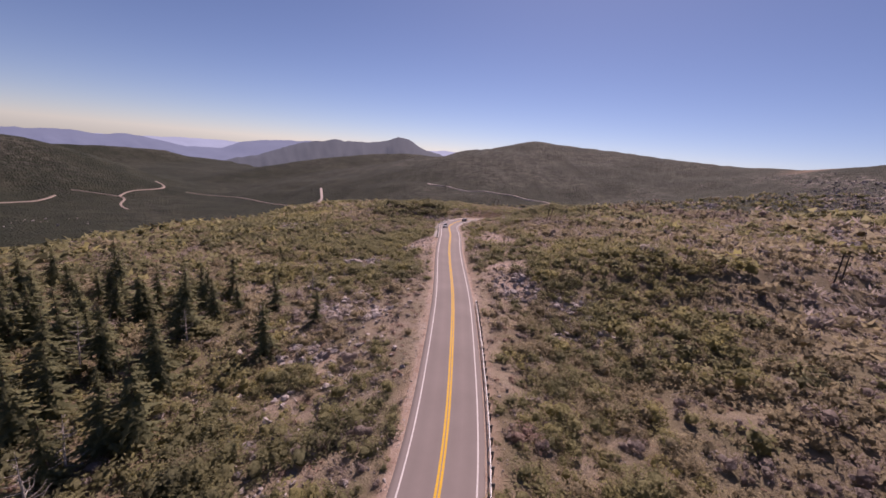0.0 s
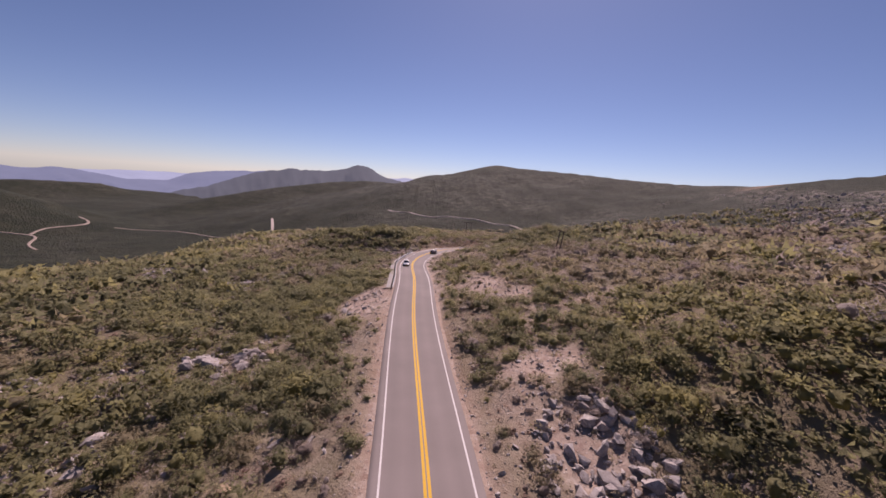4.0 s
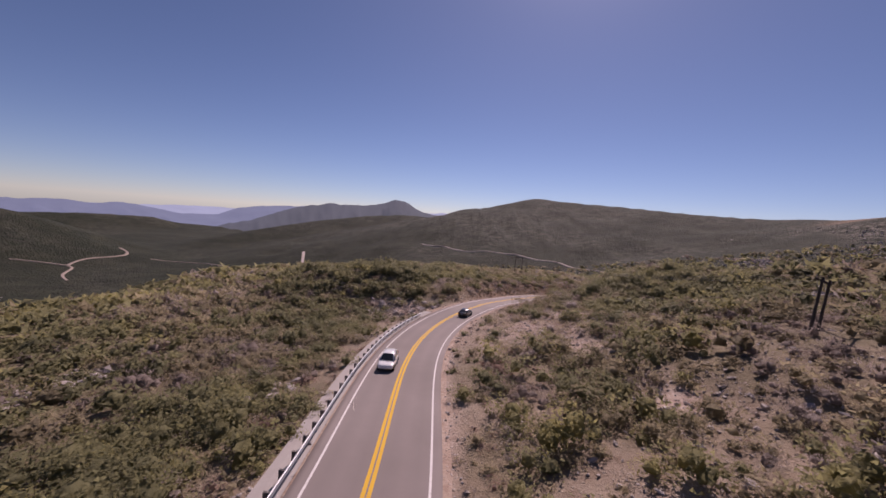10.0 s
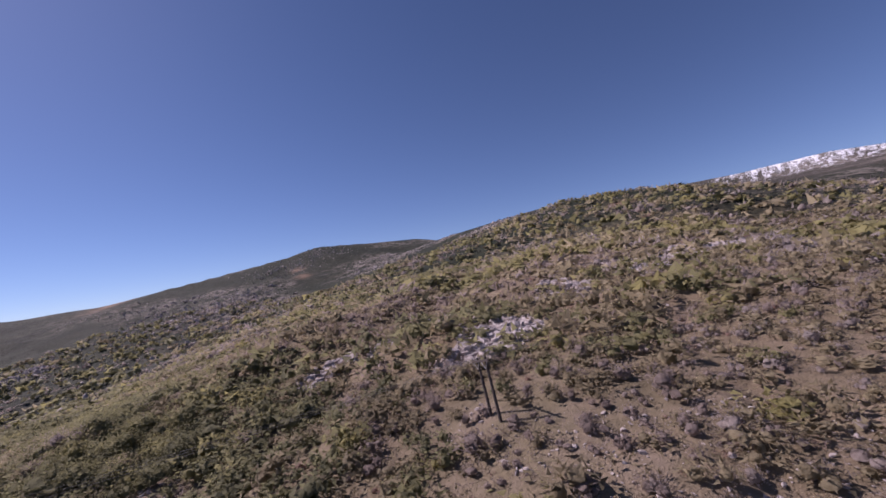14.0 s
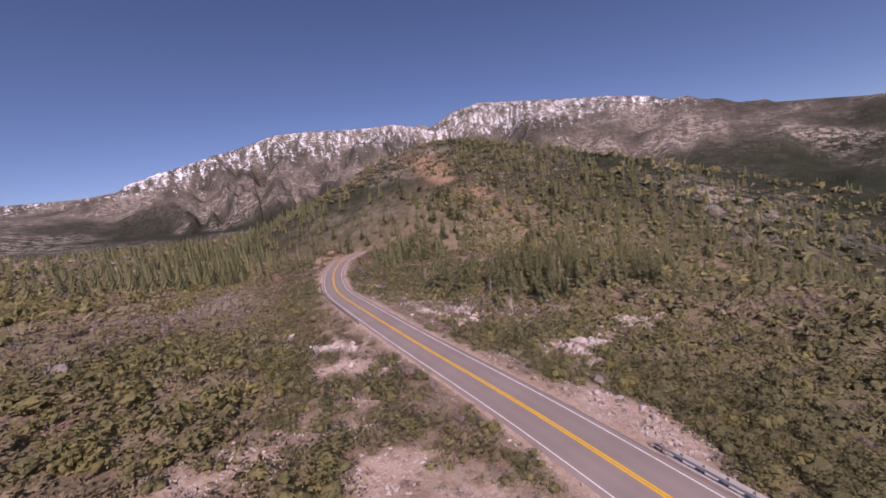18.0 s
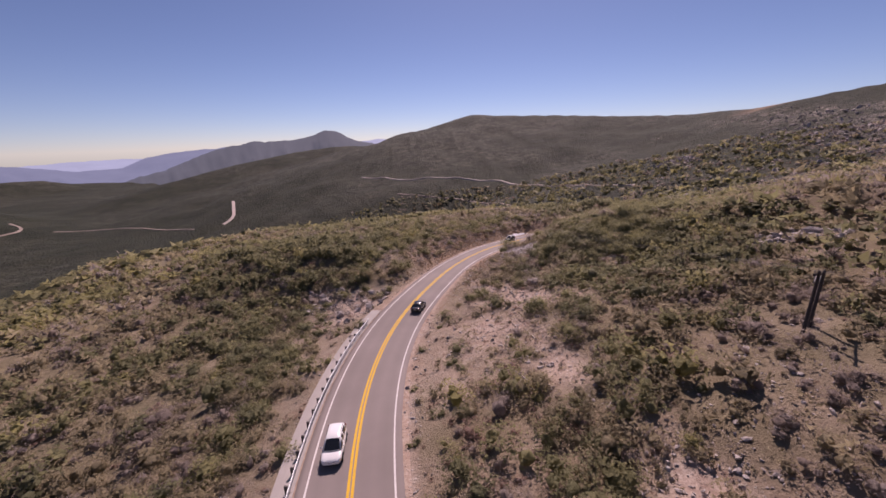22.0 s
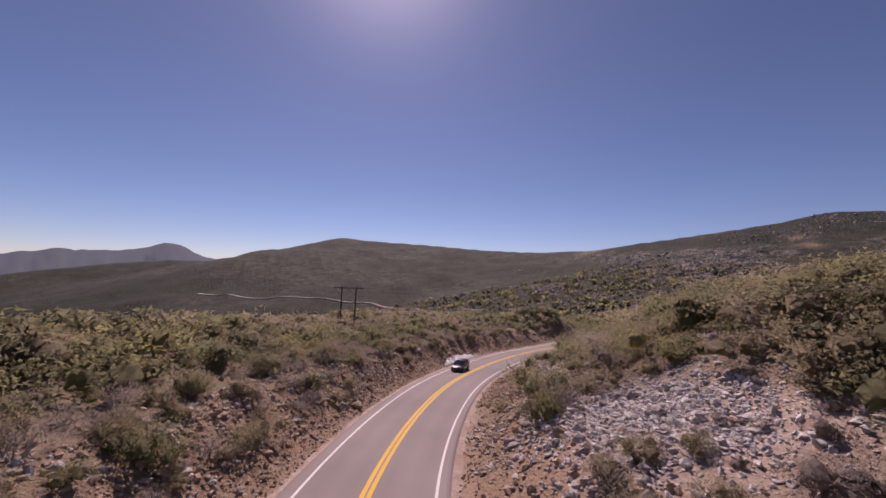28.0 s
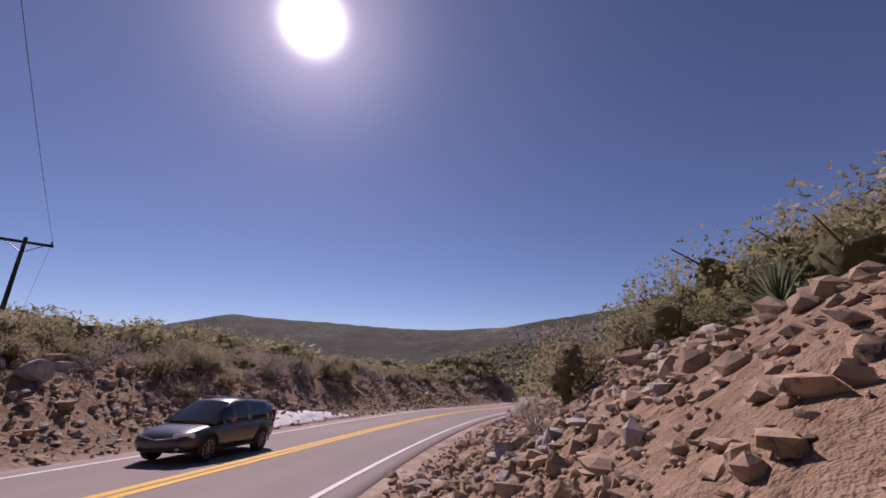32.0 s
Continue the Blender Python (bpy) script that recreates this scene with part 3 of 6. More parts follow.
def sampled(x, y):
    """Ground height from the sheet itself."""
    x, y = np.asarray(x, float), np.asarray(y, float)
    i, j = np.clip(np.searchsorted(GX, x) - 1, 0, nx - 2), np.clip(np.searchsorted(GY, y) - 1, 0, ny - 2)
    u, v = np.clip((x - GX[i]) / (GX[i + 1] - GX[i]), 0, 1), np.clip((y - GY[j]) / (GY[j + 1] - GY[j]), 0, 1)
    z = HZ.reshape(ny, nx)
    return (z[j, i] * (1 - u) + z[j, i + 1] * u) * (1 - v) + (z[j + 1, i] * (1 - u) + z[j + 1, i + 1] * u) * v


# ---- distant ranges, air haze painted in as a glowing blue ----
def far_range(rows, depth, tint, seed):
    pts = polar(*rows)
    az = np.array([r[0] for r in rows], float)
    q = np.linspace(az[0], az[-1], 160)
    rr, ee = np.interp(q, az, [r[1] for r in rows]), np.interp(q, az, [r[2] for r in rows])
    top = 20 + rr * np.tan(np.radians(ee)) + fbm(q * 60, q * 0, 55, 5, seed) * 9
    vs, n = [], len(q)
    for row in range(9):
        f = row / 8
        wob = fbm(q * 60, q * 0 + row * 40, 70, 4, seed + 5)
        r = rr - depth * f * (1 + 0.2 * wob)
        z = top * (1 - f) + (-190) * f + wob * 50 * f * (1 - f)
        vs.append(np.stack([5 + r * np.sin(np.radians(q)), 150 + r * np.cos(np.radians(q)), z], 1))
    a = (np.arange(8)[:, None] * n + np.arange(n - 1)[None, :]).ravel()
    k = Mat("hazy_range_glow", 1.0)
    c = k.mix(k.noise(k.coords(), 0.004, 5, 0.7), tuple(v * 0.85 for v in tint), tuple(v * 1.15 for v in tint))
    # emission stands in for haze: tint is paler for farther ranges
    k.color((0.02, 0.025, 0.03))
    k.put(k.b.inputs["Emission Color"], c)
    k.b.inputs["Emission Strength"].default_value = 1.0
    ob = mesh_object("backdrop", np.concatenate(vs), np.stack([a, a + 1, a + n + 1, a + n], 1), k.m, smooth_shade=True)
    return tagged(ob, "far mountain range with haze painted in as blue glow", "mountains", kind="structure")


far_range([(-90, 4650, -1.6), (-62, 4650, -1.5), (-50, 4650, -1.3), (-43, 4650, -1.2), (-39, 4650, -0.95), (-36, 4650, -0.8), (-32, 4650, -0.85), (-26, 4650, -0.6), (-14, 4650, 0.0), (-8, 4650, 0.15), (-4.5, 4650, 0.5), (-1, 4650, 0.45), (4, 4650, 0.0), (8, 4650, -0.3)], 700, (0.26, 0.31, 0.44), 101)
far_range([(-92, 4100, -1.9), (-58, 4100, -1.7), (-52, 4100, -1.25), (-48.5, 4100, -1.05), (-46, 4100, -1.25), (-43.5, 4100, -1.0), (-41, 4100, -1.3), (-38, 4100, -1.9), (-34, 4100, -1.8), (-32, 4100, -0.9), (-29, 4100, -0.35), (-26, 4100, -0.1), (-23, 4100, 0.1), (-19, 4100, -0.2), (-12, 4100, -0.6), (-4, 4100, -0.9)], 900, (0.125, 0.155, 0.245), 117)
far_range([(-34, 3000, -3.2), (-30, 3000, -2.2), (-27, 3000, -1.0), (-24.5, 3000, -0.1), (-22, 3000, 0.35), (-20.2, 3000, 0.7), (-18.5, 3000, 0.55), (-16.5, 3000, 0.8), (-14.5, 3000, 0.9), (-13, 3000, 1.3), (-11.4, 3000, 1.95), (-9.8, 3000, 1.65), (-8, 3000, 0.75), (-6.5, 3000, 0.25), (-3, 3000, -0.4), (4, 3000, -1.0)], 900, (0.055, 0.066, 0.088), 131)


# ---- road ----
def strip(offs, zs, s0, s1, step=1.0):
    """A band along the road between two distances, from offsets and heights above the road."""
    s = np.arange(s0, s1 + step * 0.5, step)
    x, y, z = np.interp(s, QS, QX), np.interp(s, QS, QY), np.interp(s, QS, QZ)
    tx, ty = np.interp(s, QS, RT[:, 0]), np.interp(s, QS, RT[:, 1])
    vs = np.concatenate([np.stack([x + o * ty, y - o * tx, z + h], 1) for o, h in zip(offs, zs)])
    n = len(s)
    a = (np.arange(len(offs) - 1)[:, None] * n + np.arange(n - 1)[None, :]).ravel()
    return vs, np.stack([a, a + 1, a + n + 1, a + n], 1)[:, ::-1], n


S_END = QS[-1]
offs = [-4.25, -4.2, -3.75, -2.6, -1.7, -0.8, 0, 0.8, 1.7, 2.6, 3.75, 4.1, 4.15]
vs, fs, n = strip(offs, [-0.3, -0.02, 0.0, 0.02, 0.03, 0.04, 0.05, 0.04, 0.03, 0.02, 0.0, -0.02, -0.3], 0, S_END)
wear = np.repeat([0.2, 0.2, 0.1, 0.8, 0.15, 0.7, 0.2, 0.7, 0.15, 0.8, 0.1, 0.2, 0.2], n)
road = mesh_object("road", vs, fs, ASPHALT, smooth_shade=True, attrs=(("wear", wear),))
tagged(road, "two-lane mountain road of faded grey asphalt", "road", kind="structure")
for o in (-HALF, HALF):
    w = 0.075
    vs, fs, n = strip([o - w, o + w], [0.016 if abs(o) > 3 else 0.05] * 2, 0, S_END)
    mesh_object("edge_line", vs, fs, WHITE_PAINT, road, "white edge line")
for o in (-0.165, 0.165):
    vs, fs, n = strip([o - 0.115, o + 0.115], [0.054] * 2, 0, S_END)
    mesh_object("centre_line", vs, fs, YELLOW_PAINT, road, "yellow no-passing line")
vs, fs, n = strip([-6.0, -5.4, -4.3], [0.0, 0.06, 0.05], np.interp(133, QY, QS), np.interp(197.5, QY, QS))
apron = tagged(mesh_object("pavement", vs, fs, CONCRETE), "pale paved verge behind the guard rail", "pavement", kind="structure")


for sd in (-1, 1):
    vs, fs, n = strip([sd * 4.05, sd * 4.6, sd * 5.5], [-0.035, -0.06, -0.30], 0, S_END)
    if sd < 0:
        fs = fs[:, ::-1]
    verge = mesh_object("pavement", vs, fs, GROUND, smooth_shade=True, attrs=(("bare", np.full(len(vs), 0.25)),))
    tagged(verge, "narrow gravel shoulder along the asphalt", "shoulder", kind="structure")


def box(bm, size, at=(0, 0, 0), m=None, bevel=0.0):
    g = bmesh.ops.create_cube(bm, size=1.0)["verts"]
    bmesh.ops.scale(bm, vec=size, verts=g)
    if bevel:
        es = list({e for v in g for e in v.link_edges})
        r = bmesh.ops.bevel(bm, geom=es, offset=bevel, segments=1, affect="EDGES")
        g = list({v for f in r["faces"] for v in f.verts} | {v for v in g if v.is_valid})
    bmesh.ops.translate(bm, vec=at, verts=g)
    if m is not None:
        bmesh.ops.transform(bm, matrix=m, verts=g)
    return g


def rod(bm, a, b, r0, r1=None, sides=8):
    """A tapered bar from a to b."""
    a, b = Vector(a), Vector(b)
    r1 = r0 if r1 is None else r1
    q = (b - a).to_track_quat("Z", "Y").to_matrix().to_4x4()
    g = bmesh.ops.create_cone(bm, cap_ends=True, segments=sides, radius1=r0, radius2=r1, depth=(b - a).length)["verts"]
    bmesh.ops.transform(bm, matrix=Matrix.Translation((a + b) / 2) @ q, verts=g)
    return g


def road_point(s, off):
    x, y, z = np.interp(s, QS, QX), np.interp(s, QS, QY), np.interp(s, QS, QZ)
    tx, ty = np.interp(s, QS, RT[:, 0]), np.interp(s, QS, RT[:, 1])
    return Vector((x + off * ty, y - off * tx, z)), math.degrees(math.atan2(-tx, ty))


def guard_rail(y0, y1, off, label):
    """W-beam on posts with blocks; side: the sign of off."""
    s0, s1 = float(np.interp(y0, QY, QS)), float(np.interp(y1, QY, QS))
    top = new("guard_rail")
    tagged(top, label, "guard rail")
    sd = 1 if off > 0 else -1
    prof = [(0.0, 0.46), (-0.08, 0.50), (-0.08, 0.54), (0.0, 0.58), (0.0, 0.63), (-0.08, 0.67), (-0.08, 0.71), (0.0, 0.75)]
    vs, fs, n = strip([off + sd * p[0] for p in prof], [p[1] for p in prof], s0, s1, 1.0)
    me = mesh_object("rail_beam", vs, fs, STEEL, top, "galvanised corrugated beam", True)
    mod = me.modifiers.new("thickness", "SOLIDIFY")
    mod.thickness = 0.012
    bm = bmesh.new()
    box(bm, (0.15, 0.15, 1.25), (0, 0, 0.17), bevel=0.012)
    pm = bpy.data.meshes.new("rail_post")
    bm.to_mesh(pm)
    bm.free()
    pm.materials.append(POST_WOOD)
    bm = bmesh.new()
    box(bm, (0.18, 0.14, 0.34), (0, 0, 0.60), bevel=0.01)
    bl = bpy.data.meshes.new("spacer_block")
    bm.to_mesh(bl)
    bm.free()
    bl.materials.append(POST_WOOD)
    s = s0 + 0.4
    while s < s1:
        for nm, dat, o in (("rail_post", pm, 0.26), ("spacer_block", bl, 0.10)):
            p, yaw = road_point(s, off + sd * o)
            ob = new(nm, dat)
            ob.parent = top
            ob.matrix_local = Matrix.Translation(p) @ pose(0, 0, 0, 0, 0, yaw)
        s += 1.905
    for s, d in ((s0, -1), (s1, 1)):
        p, yaw = road_point(s, off)
        bm = bmesh.new()
        g = rod(bm, (0, 0, 0.45), (0, 0, 0.76), 0.17, sides=10)
        bmesh.ops.scale(bm, vec=(0.5, 1, 1), verts=g)
        ob = part("end_piece", bm, STEEL, top)
        ob.matrix_local = Matrix.Translation(p + Vector((0, 0.1 * d, 0))) @ pose(0, 0, 0, 0, 0, yaw)
    return top


guard_rail(132.0, 192.5, -4.55, "galvanised steel guard rail along the outer bend")
guard_rail(4.0, 67.7, 4.55, "galvanised steel guard rail on the embankment")


# ---- brush ----
def clumps(rng, n, flat=0.8):
    """Sub-crowns of a shrub: centres and radii inside a dome."""
    out = []
    for _ in range(n):
        a, r = rng.uniform(0, 2 * math.pi), rng.uniform(0, 0.62)
        out.append((r * math.cos(a), r * math.sin(a), rng.uniform(0.22, 0.55) * flat * (1.1 - 0.5 * r), rng.uniform(0.34, 0.52)))
    return out


def leaf_cloud(rng, count, size, subs, spiky=0.0, lift=0.0, deep=0.62):
    """Small leaf blades over the sub-crowns, as triangles of unit-sized shrub."""
    tri = np.zeros((count, 3, 3))
    which = rng.integers(0, len(subs), count)
    sub = np.array(subs)[which]
    v = rng.normal(size=(count, 3))
    v[:, 2] = np.abs(v[:, 2]) * 0.9 - 0.25
    v /= np.linalg.norm(v, axis=1)[:, None]
    p = sub[:, :3] + v * sub[:, 3:4] * (deep + (1.06 - deep) * np.sqrt(rng.uniform(0, 1, (count, 1))))
    p[:, 2] = np.maximum(p[:, 2], 0.03)
    out = v + rng.normal(size=(count, 3)) * 0.7 + np.array([0, 0, lift])
    face = np.array([0, 0, 0.9]) + v * 0.7 + rng.normal(size=(count, 3)) * 0.45
    face /= np.linalg.norm(face, axis=1)[:, None]
    lying = (rng.uniform(0, 1, (count, 1)) < 0.55 - 0.5 * spiky) * 1.0
    out = out - lying * face * (out * face).sum(1)[:, None]
    out /= np.linalg.norm(out, axis=1)[:, None] + 1e-9
    side = np.cross(out, lying * face + (1 - lying) * rng.normal(size=(count, 3)))
    side /= np.linalg.norm(side, axis=1)[:, None] + 1e-9
    s = size * rng.uniform(0.6, 1.4, (count, 1))
    w = s * (0.44 - 0.3 * spiky)
    tri[:, 0], tri[:, 1], tri[:, 2] = p - side * w - out * s * 0.4, p + side * w - out * s * 0.4, p + out * s * (0.8 + spiky)
    # each blade is shaded with the round of its sub-crown, and faces outwards
    nrm = v * 0.6 + np.array([0, 0, 0.75]) + rng.normal(size=(count, 3)) * 0.34
    nrm /= np.linalg.norm(nrm, axis=1)[:, None]
    flip = (np.cross(tri[:, 1] - tri[:, 0], tri[:, 2] - tri[:, 0]) * nrm).sum(1) < 0
    tri[flip] = tri[flip][:, [0, 2, 1]]
    return tri, np.repeat(nrm, 3, axis=0)


def core_dome(rng, subs, sides=6, most=4, swell=0.50):
    """Dense inner wood and leaves of each sub-crown: uneven lumps, as points, triangles and ragged normals."""
    vs, fs, ns = [], [], []
    for cx, cy, cz, r in subs[:most]:
        r, b = r * swell, len(vs)
        for k, h in ((0.80, -0.8), (0.95, 0.1), (0.62, 0.75)):
            turn = rng.uniform(0, 1)
            for i in range(sides):
                a, q = 2 * math.pi * (i + turn) / sides, r * k * rng.uniform(0.6, 1.4)
                vs.append((cx + q * math.cos(a), cy + q * math.sin(a), max(cz + r * (h + rng.uniform(-0.25, 0.25)), 0.0)))
        vs.append((cx + r * rng.uniform(-0.2, 0.2), cy + r * rng.uniform(-0.2, 0.2), cz + r * rng.uniform(0.8, 1.2)))
        for p in vs[b:]:
            n = (Vector(p) - Vector((cx, cy, cz - 0.4 * r))).normalized() + Vector((rng.normal(), rng.normal(), rng.normal())) * 0.42 + Vector((0, 0, 0.25))
            ns.append(n.normalized()[:])
        for i in range(sides):
            j = (i + 1) % sides
            for g in (0, sides):
                fs += [(b + g + i, b + g + j, b + g + sides + j), (b + g + i, b + g + sides + j, b + g + sides + i)]
            fs.append((b + 2 * sides + i, b + 2 * sides + j, b + 3 * sides))
    return np.array(vs), np.array(fs), np.array(ns)


def joined(tri, core=None, nrm=None):
    """Loose leaf triangles and a core as one set of points, triangles and normals."""
    v, f = tri.reshape(-1, 3), np.arange(len(tri) * 3).reshape(-1, 3)
    if nrm is None:
        nrm = v * np.array([1.0, 1.0, 0.0]) + np.array([0, 0, 0.12])
        nrm /= np.linalg.norm(nrm, axis=1)[:, None]
    if core is None:
        return v, f, nrm
    return np.concatenate([v, core[0]]), np.concatenate([f, core[1] + len(v)]), np.concatenate([nrm, core[2]])


def shrub_template(seed, count, size, subs_n, spiky=0.0, lift=0.0, core=2, swell=0.50):
    rng = np.random.default_rng(seed)
    subs = clumps(rng, subs_n)
    t, nrm = leaf_cloud(rng, count, size, subs, spiky, lift, 0.62 if swell > 0.45 else 0.35)
    return joined(t, core_dome(rng, subs, 5, core, swell) if core else None, nrm)


def spread(rng, x0, x1, y0, y1, step):
    gx, gy = np.meshgrid(np.arange(x0, x1, step), np.arange(y0, y1, step))
    n = gx.size
    return gx.ravel() + rng.uniform(-0.6, 0.6, n) * step, gy.ravel() + rng.uniform(-0.6, 0.6, n) * step


def planted(templates, x, y, z, width, height, tint, rng):
    """Vertices, faces, tints and normals of many shrubs from templates."""
    vs, fs, ts, ns, base = [], [], [], [], 0
    which = rng.integers(0, len(templates), len(x))
    ang = rng.uniform(0, 2 * math.pi, len(x))
    for k, (p, f, nr) in enumerate(templates):
        m = which == k
        n = m.sum()
        if not n:
            continue
        c, s = np.cos(ang[m])[:, None], np.sin(ang[m])[:, None]
        q = np.empty((n, len(p), 3))
        q[..., 0] = (p[:, 0] * c - p[:, 1] * s) * width[m][:, None] + x[m][:, None]
        q[..., 1] = (p[:, 0] * s + p[:, 1] * c) * width[m][:, None] + y[m][:, None]
        q[..., 2] = p[:, 2] * height[m][:, None] + z[m][:, None] - 0.05
        vs.append(q.reshape(-1, 3))
        fs.append((f[None] + (np.arange(n) * len(p))[:, None, None] + base).reshape(-1, 3))
        ts.append(np.repeat(tint[m], len(p)))
        ns.append(np.stack([nr[:, 0] * c - nr[:, 1] * s, nr[:, 0] * s + nr[:, 1] * c, np.broadcast_to(nr[:, 2], (n, len(p)))], -1).reshape(-1, 3))
        base += n * len(p)
    return np.concatenate(vs), np.concatenate(fs), np.concatenate(ts), np.concatenate(ns)


def path_range(x, y):
    """Distance from the road's middle, unsigned."""
    d, _, al, past = road_frame(x, y)
    off = np.hypot(d, past)
    return off, np.where(d < 0, -off, off), al


KINDS = {
    "green": (LEAF_GREEN, "green chaparral shrubs on the slopes", "shrubs"),
    "olive": (LEAF_OLIVE, "olive-brown chaparral scrub over the hillside", "shrubs"),
    "dry": (LEAF_DRY, "leafless grey-brown brush among the stones", "brush"),
    "rust": (LEAF_RUST, "low rust-coloured buckwheat by the road", "brush"),
}


def brush_zone(name, seed, bounds, step, inner, outer, leaves, leaf_size, grow, cores=2, keep_out=None, tufts=False, swell=0.50):
    """One belt of brush round the road, split by kind."""
    rng = np.random.default_rng(seed)
    x, y = spread(rng, *bounds, step)
    dist, d, al = path_range(x, y)
    m = (dist > max(inner, 4.95)) & (dist <= outer)
    x, y, d, al, dist = x[m], y[m], d[m], al[m], dist[m]
    c = cover_at(x, y, d, al)
    m = rng.uniform(0, 1, len(x)) < (0.85 - 0.7 * np.minimum(c, 1) if tufts else np.where(c < 0.3, np.where(np.abs(d) < 30, 0.24, 0.08) + 0.4 * c, np.clip(c * 1.2, 0.36, 0.99)))
    if keep_out is not None:
        m &= ~keep_out(x, y, d, al)
    x, y, d, al, dist, c = x[m], y[m], d[m], al[m], dist[m], c[m]
    z = sampled(x, y)
    kind_noise = fbm(x, y, 34, 3, 51) + 0.5 * rng.normal(size=len(x)) * 0.6 + 0.30 * smooth(-d, 7, 13)
    near_road = 1 - smooth(dist - 9 * (d < 0) * smooth(85 - al, 0, 20) - 12 * (d > 0) * smooth(al, 150, 175) * smooth(245 - al, 0, 20), 6, 13)
    warm = smooth(x, 5, 38) * smooth(190 - y, 0, 60)
    pick = np.full(len(x), "olive", dtype=object)
    pick[kind_noise > 0.10 + 0.12 * warm] = "green"
    pick[(kind_noise < -0.34) | (c < 0.35) | (rng.uniform(0, 1, len(x)) < near_road * 0.35 + 0.06)] = "dry"
    pick[(rng.uniform(0, 1, len(x)) < near_road * 0.50 + 0.05) & (kind_noise < 0.45)] = "rust"
    if tufts:
        pick = rng.choice(np.array(["dry", "rust", "olive", "rust", "dry"], dtype=object), len(x))
    made = []
    for key, (mat, label, cat) in KINDS.items():
        q = pick == key
        if not q.any():
            continue
        n = q.sum()
        spiky, lift, core = {"green": (0.0, 0.1, True), "olive": (0.2, 0.4, True), "dry": (0.6, 0.6, True), "rust": (0.5, 0.6, True)}[key]
        few = key == "dry"
        temps = [shrub_template(seed * 50 + 7 * j + len(key), int(leaves * 1.5) if few else leaves, leaf_size * (0.62 if few else 1.0), 5, spiky, lift, (min(cores, 2) if few else cores) if core else 0, swell) for j in range(5)]
        size = rng.lognormal(0, 0.33, n) * {"green": 1.25, "olive": 1.10, "dry": 0.95, "rust": 0.62}[key] * grow
        large = rng.uniform(0, 1, n) < {"green": 0.34, "olive": 0.20, "dry": 0.10, "rust": 0.0}[key]
        size = size * np.where(large, 1.42, 0.92)
        size = np.clip(size, 0.3, 2.2 * grow) * (0.45 + 0.55 * smooth(dist[q], 5, 9)) * (0.55 + 0.65 * np.minimum(c[q], 1)) * (1 + 0.14 * smooth(x[q], 25, 60))
        tint = np.clip(0.48 + 0.55 * fbm(x[q], y[q], 45, 2, 57) + rng.normal(size=n) * 0.20 + 0.42 * warm[q], 0, 1)
        if key == "green":
            tint = np.clip(tint * 0.8 + (rng.uniform(0, 1, n) < 0.10) * 0.5, 0, 1)
        v, f, t, nr = planted(temps, x[q], y[q], z[q], size * 1.42, size * rng.uniform(0.75, 1.25, n) * {"green": 1.15, "olive": 1.05, "dry": 1.1, "rust": 0.75}[key], tint, rng)
        ob = mesh_object(name, v, f, mat, smooth_shade=True, attrs=(("tint", t),), normals=nr)
        made.append(tagged(ob, label, cat, kind="stuff"))
    return made


def near_strip(x, y, d, al):
    """The stretch that the camera passes low, planted shrub by shrub."""
    return (al > 196) & (al < 300) & (np.abs(d) < 15) & (np.abs(d) > 4)


def low_side(x, y, d, al):
    """The slope above the low stretch."""
    return (d > 15) & (d < 46) & (x > 8) & (x < 96) & (y > 205) & (y < 315)


def kept_clear(x, y, d, al):
    return near_strip(x, y, d, al) | low_side(x, y, d, al)


def off_near(x, y, d, al):
    return kept_clear(x, y, d, al) | ((x > -40) & (x < 75) & (y > -15) & (y < 300))


brush_zone("scrub", 11, (-40, 75, -15, 300), 1.75, 0, 27, 270, 0.076, 1.0, 2, kept_clear)
brush_zone("scrub", 16, (-80, 178, -75, 400), 2.0, 0, 27, 34, 0.21, 1.05, 2, off_near)
brush_zone("scrub", 15, (-75, 190, -75, 400), 2.1, 27, 60, 80, 0.122, 1.1, 2, lambda x, y, d, al: kept_clear(x, y, d, al))
brush_zone("scrub", 12, (-140, 215, -120, 460), 2.9, 60, 115, 22, 0.27, 1.28, 1)
brush_zone("scrub", 14, (-320, 340, -280, 620), 4.6, 115, 240, 10, 0.42, 1.7, 1)
brush_zone("scrub", 17, (8, 96, 205, 315), 1.5, 15, 46, 460, 0.054, 1.2, 3, lambda x, y, d, al: ~low_side(x, y, d, al) | (np.hypot(x - 31, y - 256) < 19), False, 0.50)
brush_zone("scrub", 19, (8, 60, 225, 285), 1.5, 15, 46, 1300, 0.032, 1.25, 3, lambda x, y, d, al: ~low_side(x, y, d, al) | (np.hypot(x - 31, y - 256) >= 19), False, 0.34)
brush_zone("tufts", 20, (3, 36, 176, 224), 1.25, 6.5, 28, 110, 0.075, 1.15, 0, None, True)
brush_zone("hillside_scrub", 13, (-640, 660, -440, 1000), 11.0, 240, 620, 6, 0.55, 2.7, 1)
brush_zone("tufts", 18, (-40, 60, -15, 300), 1.1, 0, 36, 34, 0.18, 0.64, 0, lambda x, y, d, al: kept_clear(x, y, d, al) | (np.hypot(x - 34, y - 258) < 45), True)


